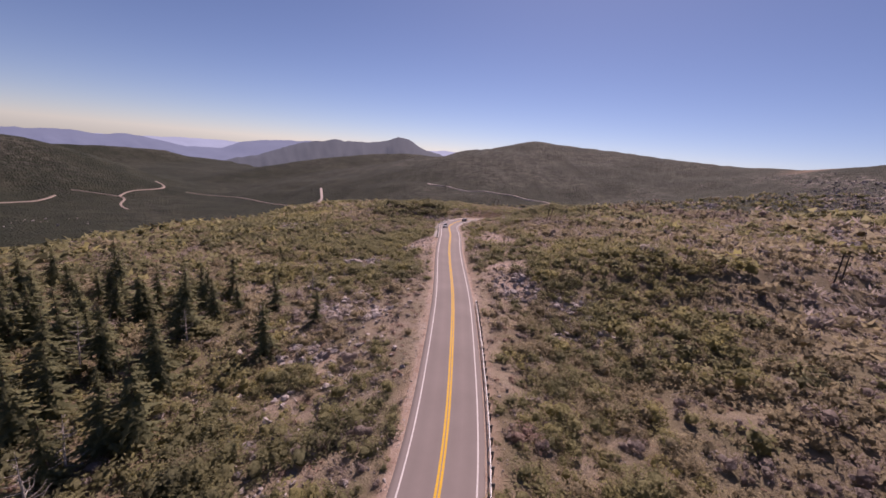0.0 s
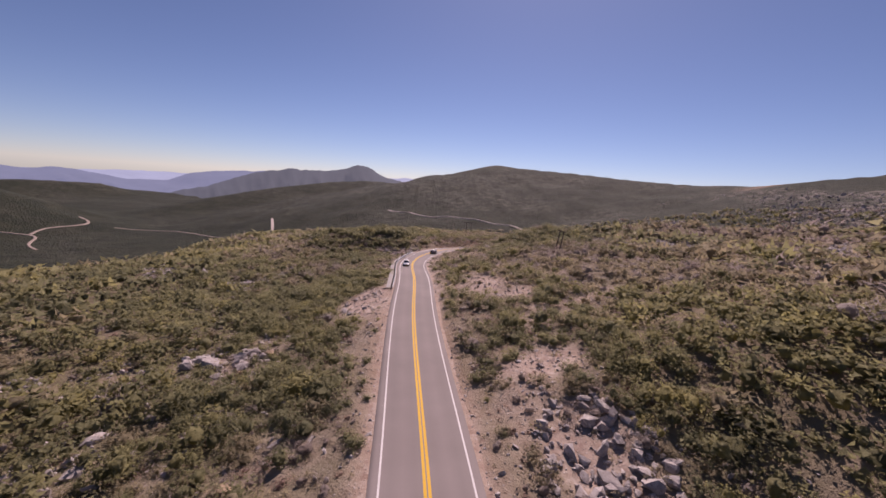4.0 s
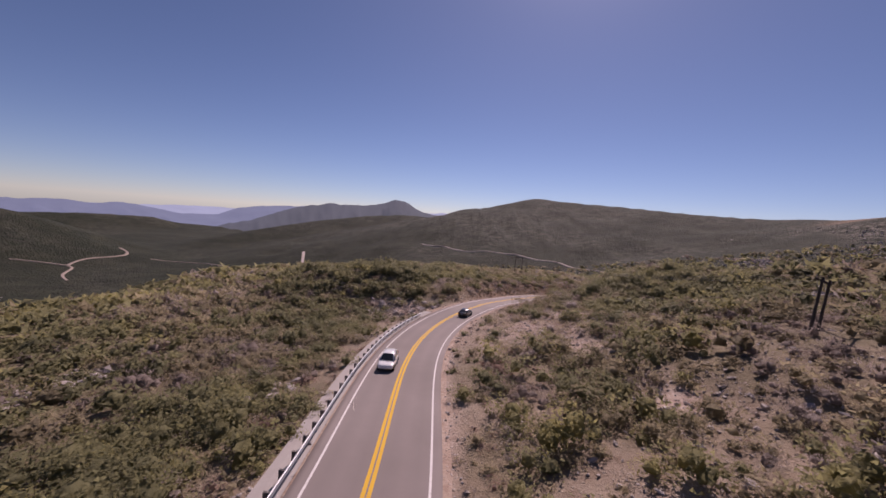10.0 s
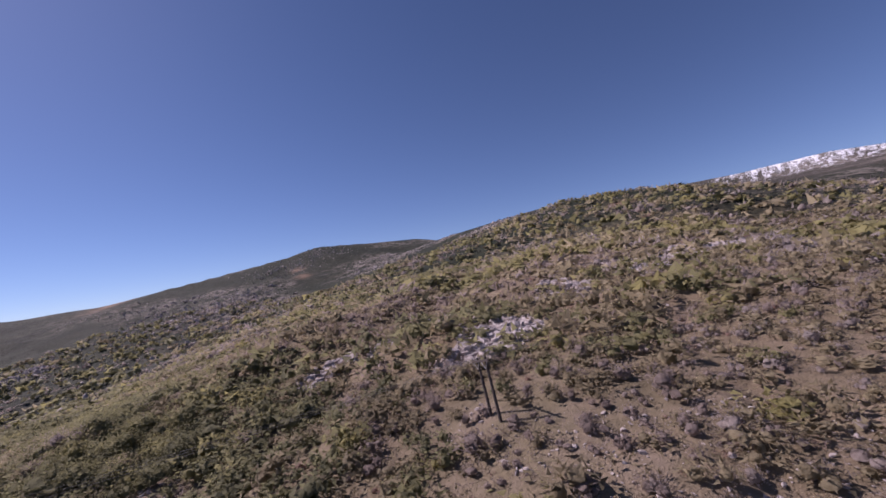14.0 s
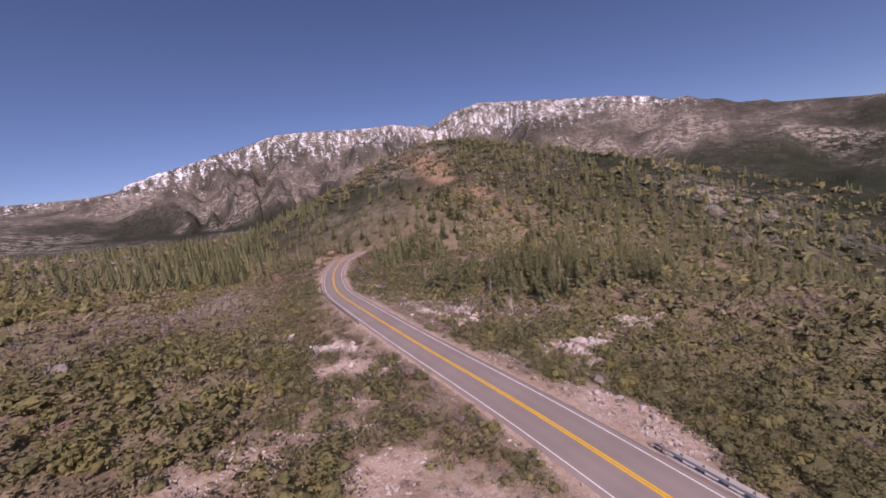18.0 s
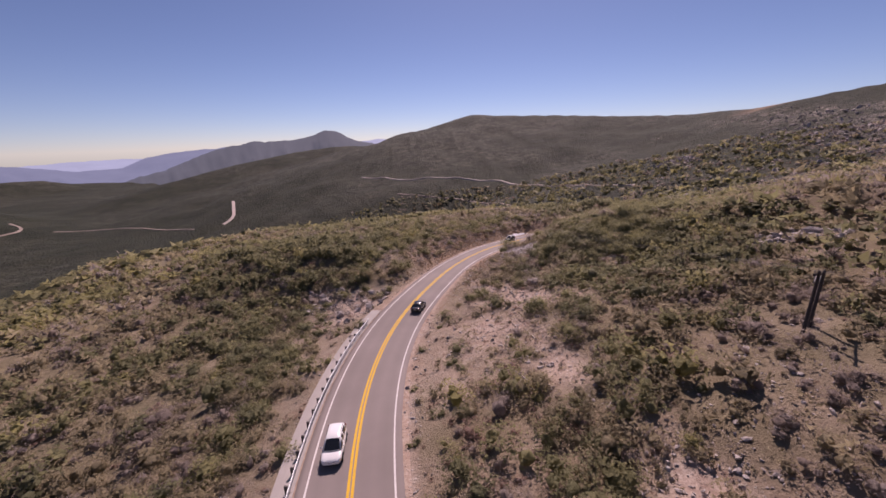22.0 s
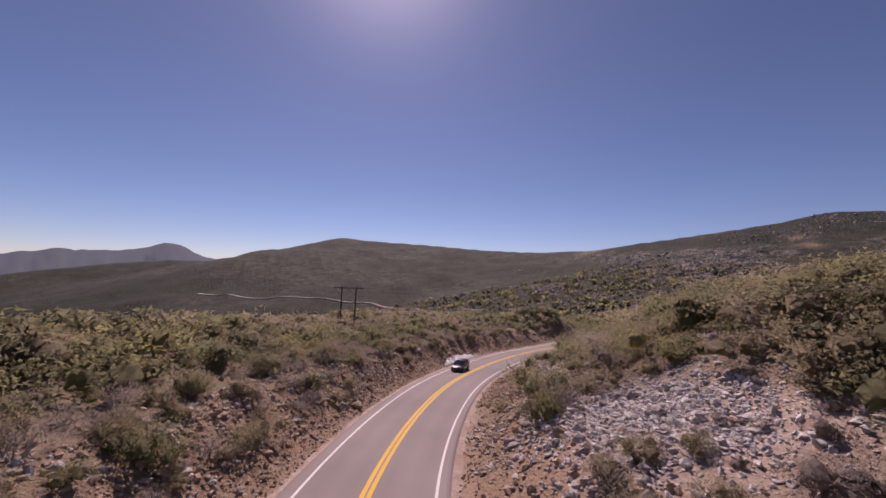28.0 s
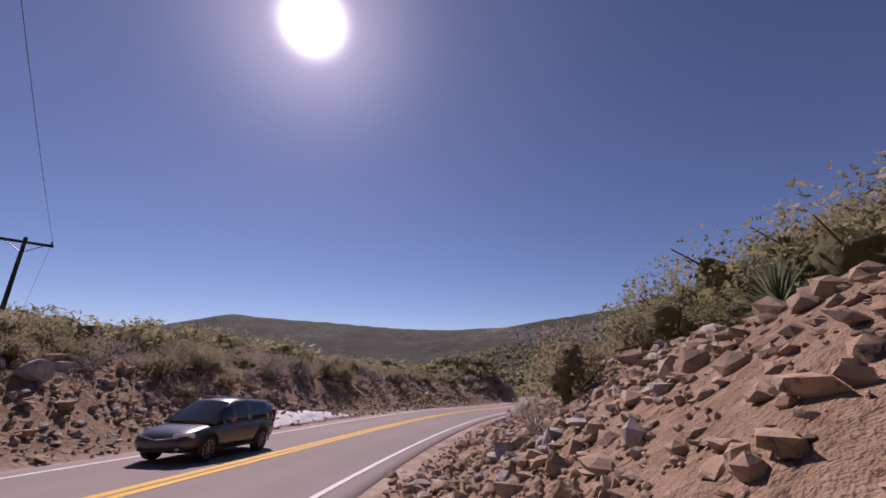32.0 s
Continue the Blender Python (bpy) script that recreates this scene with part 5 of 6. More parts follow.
conifer_stock = [conifer_meshes(500 + k, 8.0 + 0.7 * k) for k in range(5)]
snag_stock = [conifer_meshes(520 + k, 7.0 + k, True) for k in range(2)]


def conifer(x, y, scale, rng, dead=False):
    top = new("dead_tree" if dead else "conifer")
    tr, cr = snag_stock[rng.integers(0, 2)] if dead else conifer_stock[rng.integers(0, 5)]
    o = new("trunk", tr)
    o.parent = top
    if cr:
        o = new("crown", cr)
        o.parent = top
    top.matrix_basis = Matrix.Translation((x, y, ground_sheet(x, y) - 0.1)) @ pose(0, 0, 0, rng.normal() * 2, rng.normal() * 2, rng.uniform(0, 360)) @ Matrix.Diagonal((scale, scale, scale, 1))
    return tagged(top, "bleached dead conifer with bare limbs" if dead else "dark green conifer on the slope below the road", "tree", "conifers")


rng = np.random.default_rng(31)
tx, ty = spread(rng, -112, -26, 4, 122, 5.3)
for x, y in zip(tx, ty):
    p = 0.72 * smooth(-x, 29, 44) * (1 - smooth(y, 52, 86)) * (0.5 + 0.9 * vnoise(np.array([x / 16.0]), np.array([y / 16.0]), 8)[0])
    if rng.uniform() < p:
        conifer(float(x), float(y), float(rng.uniform(0.75, 1.25)), rng, rng.uniform() < 0.09)
for x, y, s in ((-30, 49, 1.05), (-33, 28, 1.1), (-46, 27, 1.2), (-39, 38, 1.15), (-26, 60, 0.7)):
    conifer(x, y, s, rng)
for x, y, s in ((-34, 18, 0.9), (-36, 23, 1.0), (-52, 40, 1.1)):
    conifer(x, y, s, rng, True)
tx, ty = spread(rng, -250, -8, -190, 8, 11.5)
made = 0
for x, y in zip(tx, ty):
    dist = float(path_range(np.array([x]), np.array([y]))[0][0])
    if dist < 11 or made > 130:
        continue
    if rng.uniform() < 0.75 * smooth(y, -170, -90) * (0.3 + vnoise(np.array([x / 24.0]), np.array([y / 24.0]), 18)[0]):
        conifer(float(x), float(y), float(rng.uniform(0.7, 1.3)), rng, rng.uniform() < 0.08)
        made += 1


# ---- far wood on the slopes behind ----
def far_wood(seed, n):
    rng = np.random.default_rng(seed)
    a, r = np.radians(rng.uniform(150, 262, n)), rng.uniform(175, 620, n)
    x, y = 5 + r * np.sin(a), 150 + r * np.cos(a)
    dist = path_range(x, y)[0]
    keep = (dist > 16) & (rng.uniform(0, 1, n) < 0.15 + 0.85 * smooth(fbm(x, y, 60, 3, 88), -0.25, 0.3)) & (np.exp(-(((x + 124) / 15) ** 2 + ((y + 132) / 80) ** 2)) < 0.35)
    x, y = x[keep], y[keep]
    z, tall = sampled(x, y), rng.uniform(4.5, 10.5, keep.sum())
    tri = []
    for lev in range(6):
        f = 0.08 + 0.15 * lev
        for j in range(6):
            b = 6.283 * (j + 0.5 * (lev % 2)) / 6
            w = 0.27 * (1 - f) + 0.03
            c = b + 0.62
            tri.append(((0, 0, f + 0.24), (w * math.cos(b), w * math.sin(b), f - 0.03), (0.55 * w * math.cos(c), 0.55 * w * math.sin(c), f + 0.06)))
    t = np.array(tri)
    v, fs, tint, nr = planted([joined(t), joined(t * np.array([0.8, 1.1, 1.0]))], x, y, z, tall, tall, np.clip(rng.normal(0.45, 0.25, len(x)), 0, 1), rng)
    return tagged(mesh_object("woodland", v, fs, NEEDLES, smooth_shade=True, attrs=(("tint", tint),), normals=nr), "dark conifers scattered over the slopes behind", "trees", kind="stuff")


far_wood(9, 5600)


# ---- fallen branches and logs ----
def dead_branch(x, y, length, yaw, label="bleached fallen branch on bare soil"):
    r = random.Random(int(x * 31 + y))
    bm = bmesh.new()
    p, d = Vector((0, 0, 0.10)), Vector((1, 0, 0.02))
    w = 0.035 + 0.016 * length
    for k in range(4):
        q = p + d * length / 4 + Vector((0, r.uniform(-0.12, 0.12) * length / 4, r.uniform(-0.02, 0.06)))
        rod(bm, p, q, w, w * 0.72, 6)
        if k:
            rod(bm, p, p + Vector((r.uniform(0.2, 0.5), r.choice((-1, 1)) * r.uniform(0.25, 0.6), r.uniform(0.05, 0.4))) * length * 0.3, w * 0.5, w * 0.15, 5)
        p, w = q, w * 0.72
    ob = part("fallen_branch", bm, DEADWOOD)
    tilt = math.degrees(math.atan2(ground_sheet(x + math.cos(radians(yaw)) * length, y + math.sin(radians(yaw)) * length) - ground_sheet(x, y), length))
    ob.matrix_basis = Matrix.Translation((x, y, ground_sheet(x, y))) @ pose(0, 0, 0, 0, 0, yaw) @ pose(0, 0, 0, 0, -tilt, 0)
    return tagged(ob, label, "branch", "fallen wood")


for x, y, L, yaw in ((12.1, 149.5, 4.5, 100), (8.5, 139.0, 4.0, 150), (11.0, 140.5, 3.0, 20), (9.0, 170.0, 3.2, 110), (13.5, 163.0, 2.6, 40), (10.5, 196.0, 3.0, 130), (14.0, 200.5, 3.5, 75), (17.0, 205.0, 2.5, 160), (12.5, 178.5, 3.6, 95), (-10.8, 165.5, 3.2, 70), (-9.8, 153.0, 2.4, 110), (20.5, 66.0, 3.0, 30), (25.0, 72.5, 3.4, 140), (18.5, 213.5, 2.8, 60), (-21.0, 58.0, 2.6, 15), (-14.5, 41.0, 3.0, 80), (-19.0, 36.0, 2.4, 130)):
    dead_branch(x, y, L, yaw)


# ---- yuccas, snow ----
def yucca(x, y, size, lift=0.0):
    rng = np.random.default_rng(int(x * 10))
    tri = []
    for _ in range(190):
        a, e = rng.uniform(0, 6.28), rng.uniform(-0.25, 1.45)
        d = np.array([math.cos(a) * math.cos(e), math.sin(a) * math.cos(e), math.sin(e)])
        side = np.array([-math.sin(a), math.cos(a), 0]) * 0.02
        L = rng.uniform(0.75, 1.0)
        b = np.array([0, 0, 0.28]) + d * 0.08
        m = b + d * L * 0.5
        tri += [(b - side, b + side, m + side), (b - side, m + side, m - side), (m - side, m + side, b + d * L)]
    v = np.array(tri).reshape(-1, 3) * size
    top = new("yucca")
    me = bpy.data.meshes.new("rosette")
    me.from_pydata(v.tolist(), [], np.arange(len(v)).reshape(-1, 3).tolist())
    me.attributes.new("tint", "FLOAT", "POINT").data.foreach_set("value", np.repeat(rng.uniform(0.2, 1, 190), 9).astype(np.float32))
    me.materials.append(YUCCA_LEAF)
    o = new("rosette", me)
    o.parent = top
    bm = bmesh.new()
    rod(bm, (0, 0, -0.2), (0, 0, 0.3 * size), 0.12 * size, 0.09 * size, 8)
    part("stem", bm, BARK, top)
    top.location = (x, y, ground_sheet(x, y) + lift)
    return tagged(top, "spiky pale green yucca on the road cut", "yucca", "yuccas on the cut")


yucca(34.7, 251.9, 0.95)
yucca(39.2, 257.5, 0.95)
yucca(37.0, 255.3, 0.5)
yucca(27.5, 240.0, 0.6)

bm = bmesh.new()
r = random.Random(4)
rows = []
for k in range(30):
    f = k / 29
    s = float(np.interp(270.5, QY, QS)) + f * 15
    w = 1.7 * math.sin(math.pi * min(max(f, 0.03), 0.97)) ** 0.6
    row = []
    for j in range(7):
        g = j / 6
        off = -5.0 - w * g + r.uniform(-0.08, 0.08)
        p, _ = road_point(s, off)
        z = ground_sheet(p.x, p.y)
        row.append(bm.verts.new((p.x, p.y, z + (0.17 * math.sin(math.pi * g) ** 0.7 * w / 1.7) * r.uniform(0.3, 1.5) - 0.03)))
    rows.append(row)
for a, b in zip(rows, rows[1:]):
    for j in range(6):
        bm.faces.new((a[j], b[j], b[j + 1], a[j + 1]))
tagged(part("snow_patch", bm, SNOW, shade=True), "strip of old dirty snow beside the road", "snow")


def loft(rings, closed_ends=True):
    """Skin over rings of equal point counts."""
    bm = bmesh.new()
    vs = [[bm.verts.new(p) for p in ring] for ring in rings]
    n = len(vs[0])
    for a, b in zip(vs, vs[1:]):
        for i in range(n):
            bm.faces.new((a[i], a[(i + 1) % n], b[(i + 1) % n], b[i]))
    if closed_ends:
        bm.faces.new(vs[0][::-1])
        bm.faces.new(vs[-1])
    bmesh.ops.recalc_face_normals(bm, faces=bm.faces)
    return bm


# ---- power line ----
def h_frame(x, y, yaw, tall, lean=0.0, half=1.45):
    top = new("utility_pole")
    for sx_ in (-half, half):
        bm = bmesh.new()
        rod(bm, (sx_, 0, -0.8), (sx_, 0, tall), 0.17, 0.12, 10)
        part("pole", bm, POLE_WOOD, top)
    bm = bmesh.new()
    box(bm, (4.2 * half, 0.12, 0.20), (0, 0.17, tall - 0.35), bevel=0.01)
    part("crossarm", bm, POLE_WOOD, top)
    for a, b in ((-half, -1.7 * half), (-half, -0.3 * half), (half, 0.3 * half), (half, 1.7 * half)):
        bm = bmesh.new()
        rod(bm, (a, 0.2, tall - 1.15), (b, 0.2, tall - 0.45), 0.03, sides=6)
        part("brace", bm, STEEL, top)
    for sx_ in (-2 * half, 0.0, 2 * half):
        bm = bmesh.new()
        for j in range(3):
            rod(bm, (sx_, 0.17, tall - 0.24 + 0.09 * j), (sx_, 0.17, tall - 0.17 + 0.09 * j), 0.085, 0.05, 8)
        part("insulator", bm, INSULATOR, top)
    top.matrix_basis = Matrix.Translation((x, y, ground_sheet(x, y))) @ pose(0, 0, 0, 0, lean, yaw)
    return tagged(top, "weathered two-legged wooden power pole with crossarm", "utility pole", "poles of the power line"), [top.matrix_basis @ Vector((o, 0.17, tall + 0.05)) for o in (-2 * half, 0.0, 2 * half)]


POLES = [(150, -30, 30, 9.5, 0), (82.7, 84.1, 24, 7.0, 1, 1.2), (34.4, 166.6, 30, 5.7, 11, 0.85), (20.0, 297, 6, 7.6, 1), (-7, 421, 8, 9.0, 0), (-40, 600, 10, 9.5, 0)]
ends = [h_frame(*p)[1] for p in POLES]
for a, b in zip(ends, ends[1:]):
    for p, q in zip(a, b):
        sag = (q - p).length * 0.022
        pts = [p.lerp(q, f / 24) - Vector((0, 0, 4 * sag * (f / 24) * (1 - f / 24))) for f in range(25)]
        side = Vector((p.y - q.y, q.x - p.x, 0)).normalized() * 0.010
        bm = loft([[u + side, u + Vector((0, 0, 0.010)), u - side, u - Vector((0, 0, 0.010))] for u in pts])
        tagged(part("power_cable", bm, WIRE), "pale sagging power cable between the poles", "cable", "power cables")


# ---- far roads ----
def track(name, pts, width, label, mat):
    """A track laid on the slopes, through a few turning points."""
    p = np.array(pts, float)
    s = np.concatenate([[0], np.cumsum(np.hypot(*np.diff(p, axis=0).T))])
    q = np.arange(0, s[-1], 6.0)
    x, y = spline(s, p[:, 0], q), spline(s, p[:, 1], q)
    tx_, ty_ = np.gradient(x), np.gradient(y)
    L = np.hypot(tx_, ty_)
    nx_, ny_ = ty_ / L, -tx_ / L
    z = sampled(x, y)
    k = np.array([1, 2, 3, 2, 1]) / 9
    z = np.convolve(np.pad(z, 2, mode="edge"), k, mode="valid") + 0.9
    vs = np.concatenate([np.stack([x + o * nx_, y + o * ny_, z + h], 1) for o, h in ((-width / 2 - 1.5, -3), (-width / 2, 0), (width / 2, 0), (width / 2 + 1.5, -3))])
    n = len(x)
    a = (np.arange(3)[:, None] * n + np.arange(n - 1)[None, :]).ravel()
    return tagged(mesh_object(name, vs, np.stack([a, a + n, a + n + 1, a + 1], 1), mat), label, "road", kind="structure")


track("road", [(-125, 1165), (-110, 1145), (-50, 1105), (18, 1066), (122, 1036), (210, 975), (274, 832), (303, 737), (322, 680)], 7, "pale far stretch of road across the flat", PALE_ROAD)
track("road", [(-30, 965), (-7, 951), (56, 930), (125, 890), (184, 748)], 5, "faint dirt track across the flat", DUST_ROAD)
track("road", [(-436, 1135), (-402, 1052), (-390, 1003), (-396, 975)], 6, "pale bend of road on the far shoulder", PALE_ROAD)
track("road", [(-446, 962), (-540, 1015), (-632, 1055), (-720, 1075), (-800, 1060)], 4, "pale canyon road below the shoulder", DUST_ROAD)
track("road", [(-724, 785), (-790, 840), (-832, 890), (-888, 880), (-920, 845)], 4, "dusty canyon track on the far side", DUST_ROAD)
track("road", [(-820, 588), (-850, 610), (-893, 681), (-893, 758), (-905, 800)], 5, "dusty track on the canyon floor", DUST_ROAD)
track("road", [(-845, 895), (-860, 950), (-849, 1041), (-915, 1092)], 5, "graded dirt in the canyon bottom", DUST_ROAD)


# ---- vehicles ----
def paint(name, c, rough=0.25):
    k = Mat(name, rough)
    k.b.inputs["Coat Weight"].default_value = 0.6
    k.b.inputs["Coat Roughness"].default_value = 0.06
    k.b.inputs["Specular IOR Level"].default_value = 0.5
    dust = k.ramp(k.noise(k.local(), 2.0, 5), (0.4, (0, 0, 0)), (0.8, (1, 1, 1)))
    k.color(k.mix(k.math("MULTIPLY", dust, 0.08), c, (0.35, 0.28, 0.22)))
    return k.m


def make_glass(name):
    k = Mat(name, 0.05)
    k.b.inputs["Specular IOR Level"].default_value = 0.6
    k.color((0.012, 0.014, 0.016))
    return k.m


CAR_GLASS = make_glass("tinted_glass")
TYRE = simple("tyre_rubber", (0.018, 0.018, 0.018), (0.032, 0.031, 0.030), 8, 0.85)
RIM = simple("alloy_rim", (0.16, 0.16, 0.165), (0.26, 0.26, 0.26), 5, 0.35, 0.7, 0)
LAMP_CLEAR = simple("headlamp", (0.55, 0.57, 0.6), (0.7, 0.72, 0.75), 9, 0.1, 0.0, 0)
LAMP_RED = simple("tail_lamp", (0.16, 0.008, 0.008), (0.28, 0.012, 0.010), 9, 0.15, 0.0, 0)
TRIM = simple("black_trim", (0.02, 0.02, 0.02), (0.04, 0.04, 0.04), 9, 0.6)
CHROME = simple("chrome", (0.55, 0.55, 0.56), (0.7, 0.7, 0.7), 6, 0.15, 1.0, 0)


def patch(rows, n0, n1, inset, proud):
    """A pane lying on the strip between two rings of points, inset at its rim."""
    a, b = [[Vector(p) for p in r[n0:n1 + 1]] for r in rows]
    bm = bmesh.new()
    grid = []
    k = len(a)
    for t in (inset, 0.5, 1 - inset):
        line = []
        for i in range(k):
            f = i
            if i == 0:
                f = inset
            elif i == k - 1:
                f = k - 1 - inset
            i0 = min(int(f), k - 2)
            u = f - i0
            line.append(a[i0].lerp(a[i0 + 1], u).lerp(b[i0].lerp(b[i0 + 1], u), t))
        grid.append(line)
    mid = sum((p for l in grid for p in l), Vector()) / (3 * k)
    nrm = (grid[2][k // 2] - grid[0][k // 2]).cross(grid[1][-1] - grid[1][0]).normalized()
    if nrm.dot(mid - Vector((0, 0, 0.8))) < 0:
        nrm = -nrm
    vv = [[bm.verts.new(p + nrm * proud) for p in l] for l in grid]
    for r in range(2):
        for i in range(k - 1):
            bm.faces.new((vv[r][i], vv[r][i + 1], vv[r + 1][i + 1], vv[r + 1][i]))
    bmesh.ops.recalc_face_normals(bm, faces=bm.faces)
    return bm


def car(kind, colour_mat, label):
    """kind: suv, sedan or wagon; nose towards +y."""
    L, W, H = {"suv": (4.4, 1.78, 1.6), "sedan": (4.45, 1.74, 1.42), "wagon": (4.4, 1.79, 1.58)}[kind]
    top = new({"suv": "suv", "sedan": "sedan_car", "wagon": "compact_suv"}[kind])
    hw, belt = W / 2, 0.97 if kind != "sedan" else 0.92
    prof = [(-0.5, 0.46, 0.78, 0.80), (-0.485, 0.32, belt - 0.04, 0.90), (-0.42, 0.27, belt + 0.02, 0.965), (-0.25, 0.24, belt + 0.01, 1.0), (0.0, 0.24, belt, 1.0), (0.18, 0.24, belt - 0.015, 1.0), (0.27, 0.25, belt - 0.05, 0.99), (0.37, 0.26, belt - 0.12, 0.955), (0.44, 0.28, belt - 0.19, 0.89), (0.48, 0.31, belt - 0.28, 0.79), (0.5, 0.42, belt - 0.40, 0.64)]
    rings = []
    for fy, z0, z1, w in prof:
        y, h = fy * L, hw * w
        rings.append([(-h * 0.88, y, z0), (-h * 0.98, y, z0 + 0.14), (-h, y, (z0 + z1) / 2 + 0.06), (-h * 0.955, y, z1 - 0.07), (-h * 0.84, y, z1), (-h * 0.42, y, z1 + 0.022), (0, y, z1 + 0.028), (h * 0.42, y, z1 + 0.022), (h * 0.84, y, z1), (h * 0.955, y, z1 - 0.07), (h, y, (z0 + z1) / 2 + 0.06), (h * 0.98, y, z0 + 0.14), (h * 0.88, y, z0)])
    body = part("body", loft(rings), colour_mat, top, shade=True)
    sub = body.modifiers.new("round", "SUBSURF")
    sub.levels = sub.render_levels = 2
    # stations of the cabin: place along the car, height, bow towards the ends
    if kind == "sedan":
        cab = [(-0.395, 0.02, -0.06), (-0.22, 0.84, -0.05), (-0.10, 0.985, 0), (0.0, 1.0, 0), (0.065, 0.93, 0.05), (0.255, 0.0, 0.10)]
    else:
        cab = [(-0.488, 0.0, -0.04), (-0.435, 0.74, -0.05), (-0.38, 0.94, -0.02), (-0.12, 1.0, 0), (0.045, 0.94, 0.06), (0.265, 0.0, 0.12)]
    rings, rise = [], H - belt
    for fy, f, bow in cab:
        z = belt - 0.01 + rise * f
        y = fy * L
        bw, rw = hw * 0.905, hw * (0.87 - 0.17 * f)
        half = [(bw, y, belt - 0.04), (rw + (bw - rw) * 0.55, y, belt + (z - belt) * 0.5), (rw, y, z - 0.075 * f), (rw * 0.88, y + bow * 0.2, z - 0.018 * f), (rw * 0.48, y + bow * 0.8, z + 0.012 * f)]
        rings.append([(-p[0], p[1], p[2]) for p in half] + [(0, y + bow, z + 0.02 * f)] + half[::-1])
    part("cabin", loft(rings), colour_mat, top, shade=True)
    part("windscreen", patch((rings[-1], rings[-2]), 3, 7, 0.07, 0.006), CAR_GLASS, top, "sloping glass reflecting the sky", True)
    part("rear_window", patch((rings[0], rings[1]), 3, 7, 0.14, 0.006), CAR_GLASS, top, "dark tinted glass", True)
    for n0, n1 in ((0, 2), (8, 10)):
        for a in range(1, len(rings) - 1):
            part("side_window", patch((rings[a], rings[a + 1]), n0, n1, 0.12 if a > 1 else 0.2, 0.006), CAR_GLASS, top, "dark tinted glass", True)
    if kind == "sedan":
        part("sunroof", patch((rings[2], rings[3]), 3, 7, 0.16, 0.006), CAR_GLASS, top, "dark glass panel", True)
    R = 0.335 if kind != "sedan" else 0.325
    for s in (-1, 1):
        for fy in (-0.292, 0.298):
            y = fy * L
            bm = bmesh.new()
            rod(bm, (s * (hw - 0.22), y, R), (s * (hw - 0.015), y, R), R, sides=28)
            rod(bm, (s * (hw - 0.02), y, R), (s * (hw + 0.004), y, R), R, R - 0.04, 28)
            wheel = part("wheel", bm, TYRE, top, "black tyre on alloy rim")
            bm = bmesh.new()
            rod(bm, (s * (hw - 0.01), y, R), (s * (hw + 0.010), y, R), 0.055, 0.045, 12)
            for q in range(10):
                an = q * math.pi / 5
                rod(bm, (s * (hw + 0.003), y + 0.04 * math.cos(an), R + 0.04 * math.sin(an)), (s * (hw + 0.001), y + 0.215 * math.cos(an), R + 0.215 * math.sin(an)), 0.017, 0.021, 5)
                rod(bm, (s * (hw + 0.002), y + 0.225 * math.cos(an), R + 0.225 * math.sin(an)), (s * (hw + 0.002), y + 0.225 * math.cos(an + 0.63), R + 0.225 * math.sin(an + 0.63)), 0.014, 0.014, 5)
            part("rim", bm, RIM, wheel)
            bm = bmesh.new()
            vo, vi = [], []
            for q in range(17):
                an = math.radians(-12 + 204 * q / 16)
                for r_, xx, lst in ((R + 0.075, hw - 0.03, vo), (R + 0.015, hw + 0.008, vi)):
                    lst.append(bm.verts.new((s * xx, y + r_ * math.cos(an), R + 0.01 + r_ * math.sin(an))))
            for q in range(16):
                bm.faces.new((vo[q], vo[q + 1], vi[q + 1], vi[q]))
            o = part("wheel_arch", bm, TRIM, top)
            m = o.modifiers.new("thick", "SOLIDIFY")
            m.thickness = 0.03
        # wraparound headlights
        bm = bmesh.new()
        box(bm, (0.50, 0.10, 0.12), (0, 0, 0), bevel=0.035)
        bm.transform(Matrix.Translation((s * hw * 0.70, L * 0.452, belt - 0.285)) @ pose(0, 0, 0, -14, 0, -s * 43))
        part("headlight", bm, LAMP_CLEAR, top)
        bm = bmesh.new()
        rod(bm, (s * 0.02, L * 0.505, belt - 0.37), (s * hw * 0.52, L * 0.482, belt - 0.325), 0.020, 0.018, 6)
        rod(bm, (s * hw * 0.52, L * 0.482, belt - 0.325), (s * hw * 0.90, L * 0.418, belt - 0.245), 0.018, 0.008, 6)
        part("grille_strip", bm, CHROME, top, "chrome strip")
        bm = bmesh.new()
        box(bm, (0.17, 0.08, 0.09), (s * hw * 0.62, L * 0.474, 0.40), bevel=0.03)
        part("fog_light", bm, LAMP_CLEAR, top)
        bm = bmesh.new()
        box(bm, (0.17, 0.13, 0.42 if kind != "sedan" else 0.15), (s * hw * 0.80, -L * 0.468, belt - 0.08 + (0.14 if kind != "sedan" else 0)), bevel=0.035)
        part("tail_light", bm, LAMP_RED, top)
        bm = bmesh.new()
        box(bm, (0.19, 0.12, 0.13), (s * (hw + 0.06), 0.165 * L, belt + 0.06), bevel=0.04)
        part("door_mirror", bm, colour_mat, top)
        for a in (-0.14, 0.08):
            bm = bmesh.new()
            box(bm, (0.03, 0.19, 0.03), (s * (hw * 0.975), a * L, belt - 0.13), bevel=0.008)
            part("door_handle", bm, colour_mat, top)
        bm = bmesh.new()
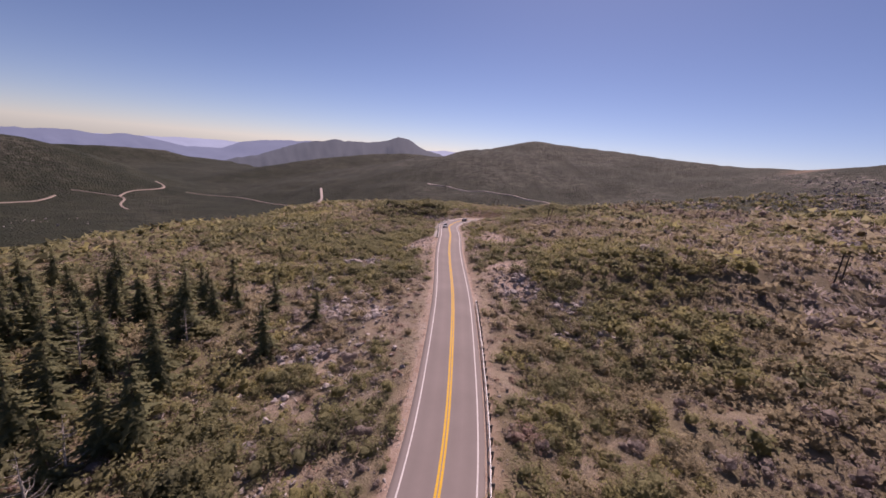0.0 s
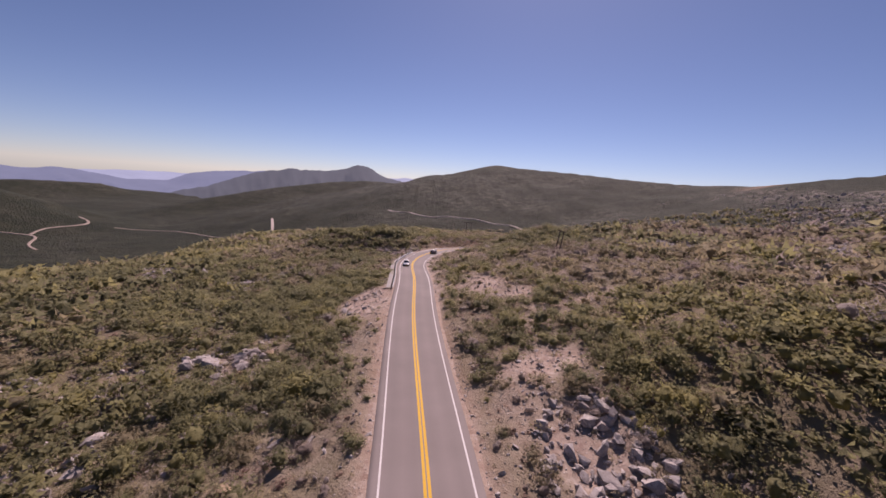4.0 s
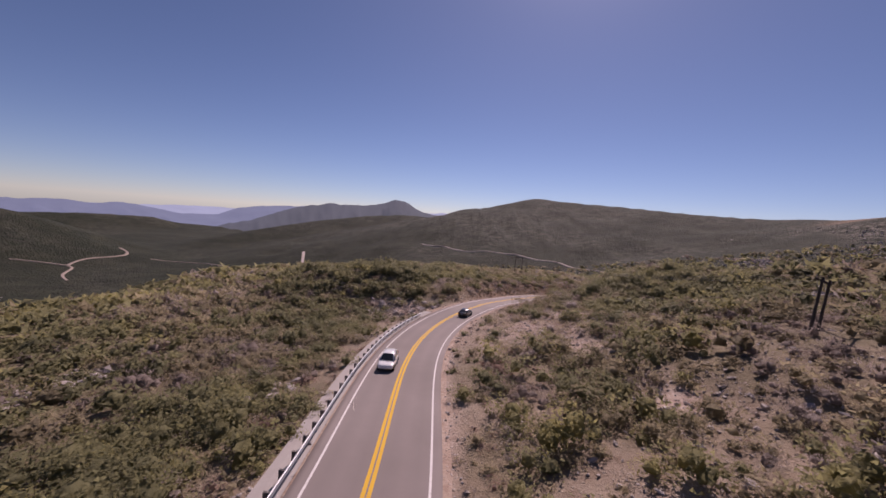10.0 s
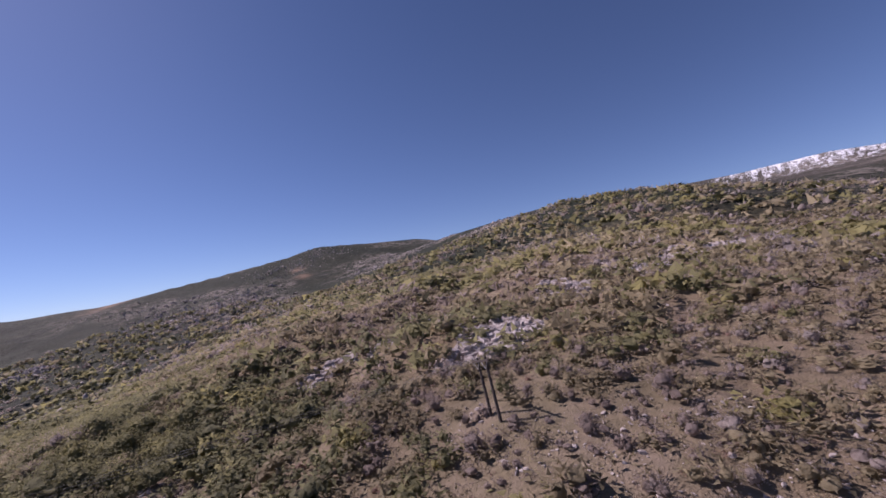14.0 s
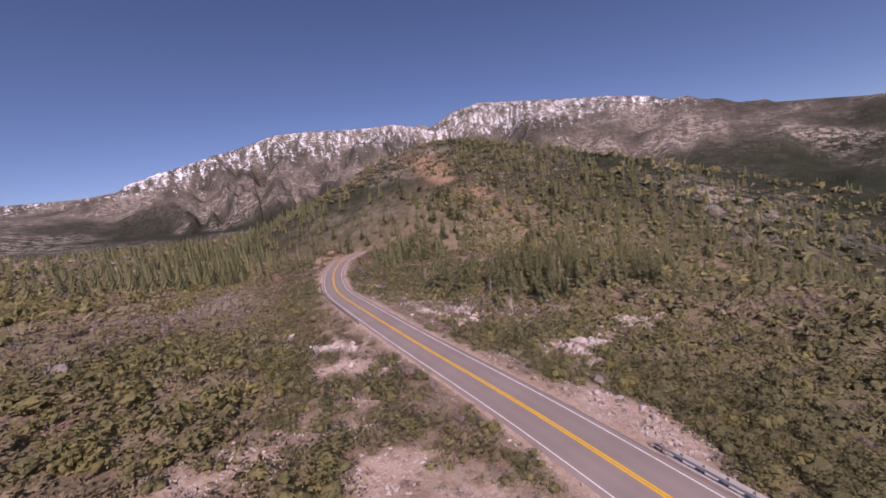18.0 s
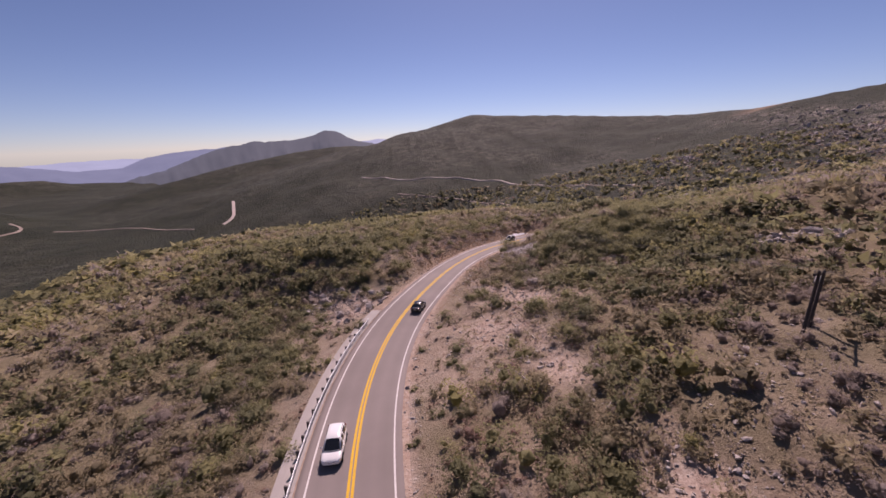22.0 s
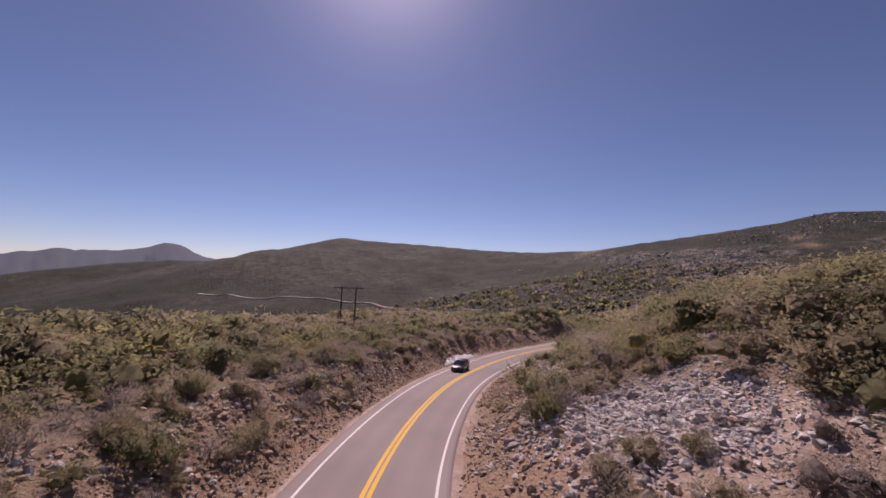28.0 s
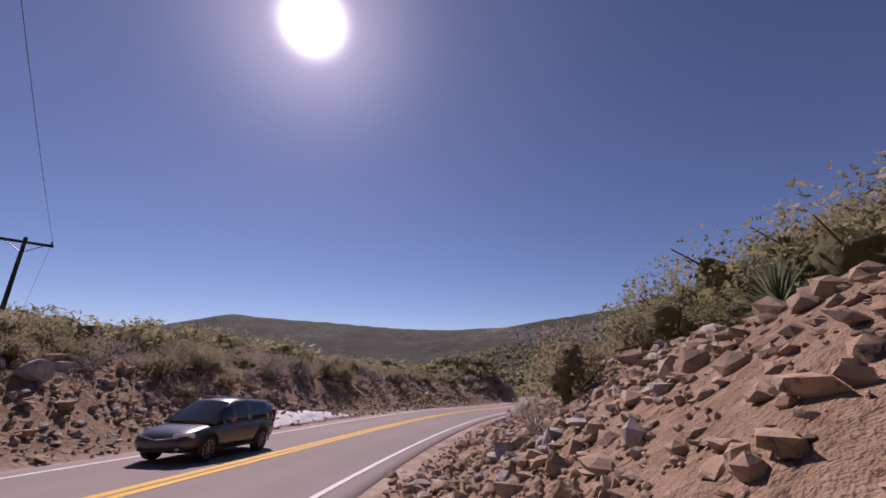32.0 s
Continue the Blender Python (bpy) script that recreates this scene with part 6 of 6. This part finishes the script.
        rod(bm, (s * (hw - 0.035), -0.20 * L, 0.30), (s * (hw - 0.035), 0.20 * L, 0.30), 0.045, sides=8)
        part("sill_trim", bm, TRIM, top)
        if kind != "sedan":
            bm = bmesh.new()
            rod(bm, (s * hw * 0.66, -0.34 * L, H + 0.005), (s * hw * 0.66, -0.02 * L, H + 0.005), 0.02, sides=6)
            part("roof_rail", bm, TRIM, top)
    bm = bmesh.new()
    box(bm, (W * 0.46, 0.06, 0.12), (0, L * 0.487, belt - 0.42), bevel=0.03)
    part("grille", bm, TRIM, top)
    bm = bmesh.new()
    box(bm, (W * 0.62, 0.10, 0.13), (0, L * 0.478, 0.36), bevel=0.04)
    part("front_bumper", bm, TRIM, top)
    bm = bmesh.new()
    box(bm, (W * 0.70, 0.10, 0.15), (0, -L * 0.482, 0.40), bevel=0.04)
    part("rear_bumper", bm, TRIM, top)
    bm = bmesh.new()
    box(bm, (0.31, 0.02, 0.15), (0, -L * 0.502, 0.72), bevel=0.005)
    part("number_plate", bm, LAMP_CLEAR, top, "blank pale plate")
    bm = bmesh.new()
    box(bm, (W * 0.86, L * 0.80, 0.14), (0, 0, 0.32), bevel=0.04)
    part("underbody", bm, TRIM, top)
    return tagged(top, label, "car")


def park(top, y, off, heading_on=True):
    s = float(np.interp(y, QY, QS))
    p, yaw = road_point(s, off)
    q, _ = road_point(s + 2, off)
    pitch = math.degrees(math.atan2(q.z - p.z, 2))
    top.matrix_basis = Matrix.Translation(p + Vector((0, 0, 0.035))) @ pose(0, 0, 0, 0, 0, yaw) @ pose(0, 0, 0, pitch, 0, 0) @ pose(0, 0, 0, 0, 0, 0 if heading_on else 180)


park(car("suv", paint("charcoal_paint", (0.045, 0.043, 0.046)), "charcoal grey suv driving on the road"), 268.9, -1.8, False)
park(car("sedan", paint("black_paint", (0.012, 0.012, 0.013)), "black sedan driving away round the bend"), 199.2, 1.85, True)
park(car("wagon", paint("white_paint", (0.75, 0.75, 0.74)), "white compact suv beside the guard rail"), 165.0, -1.75, False)
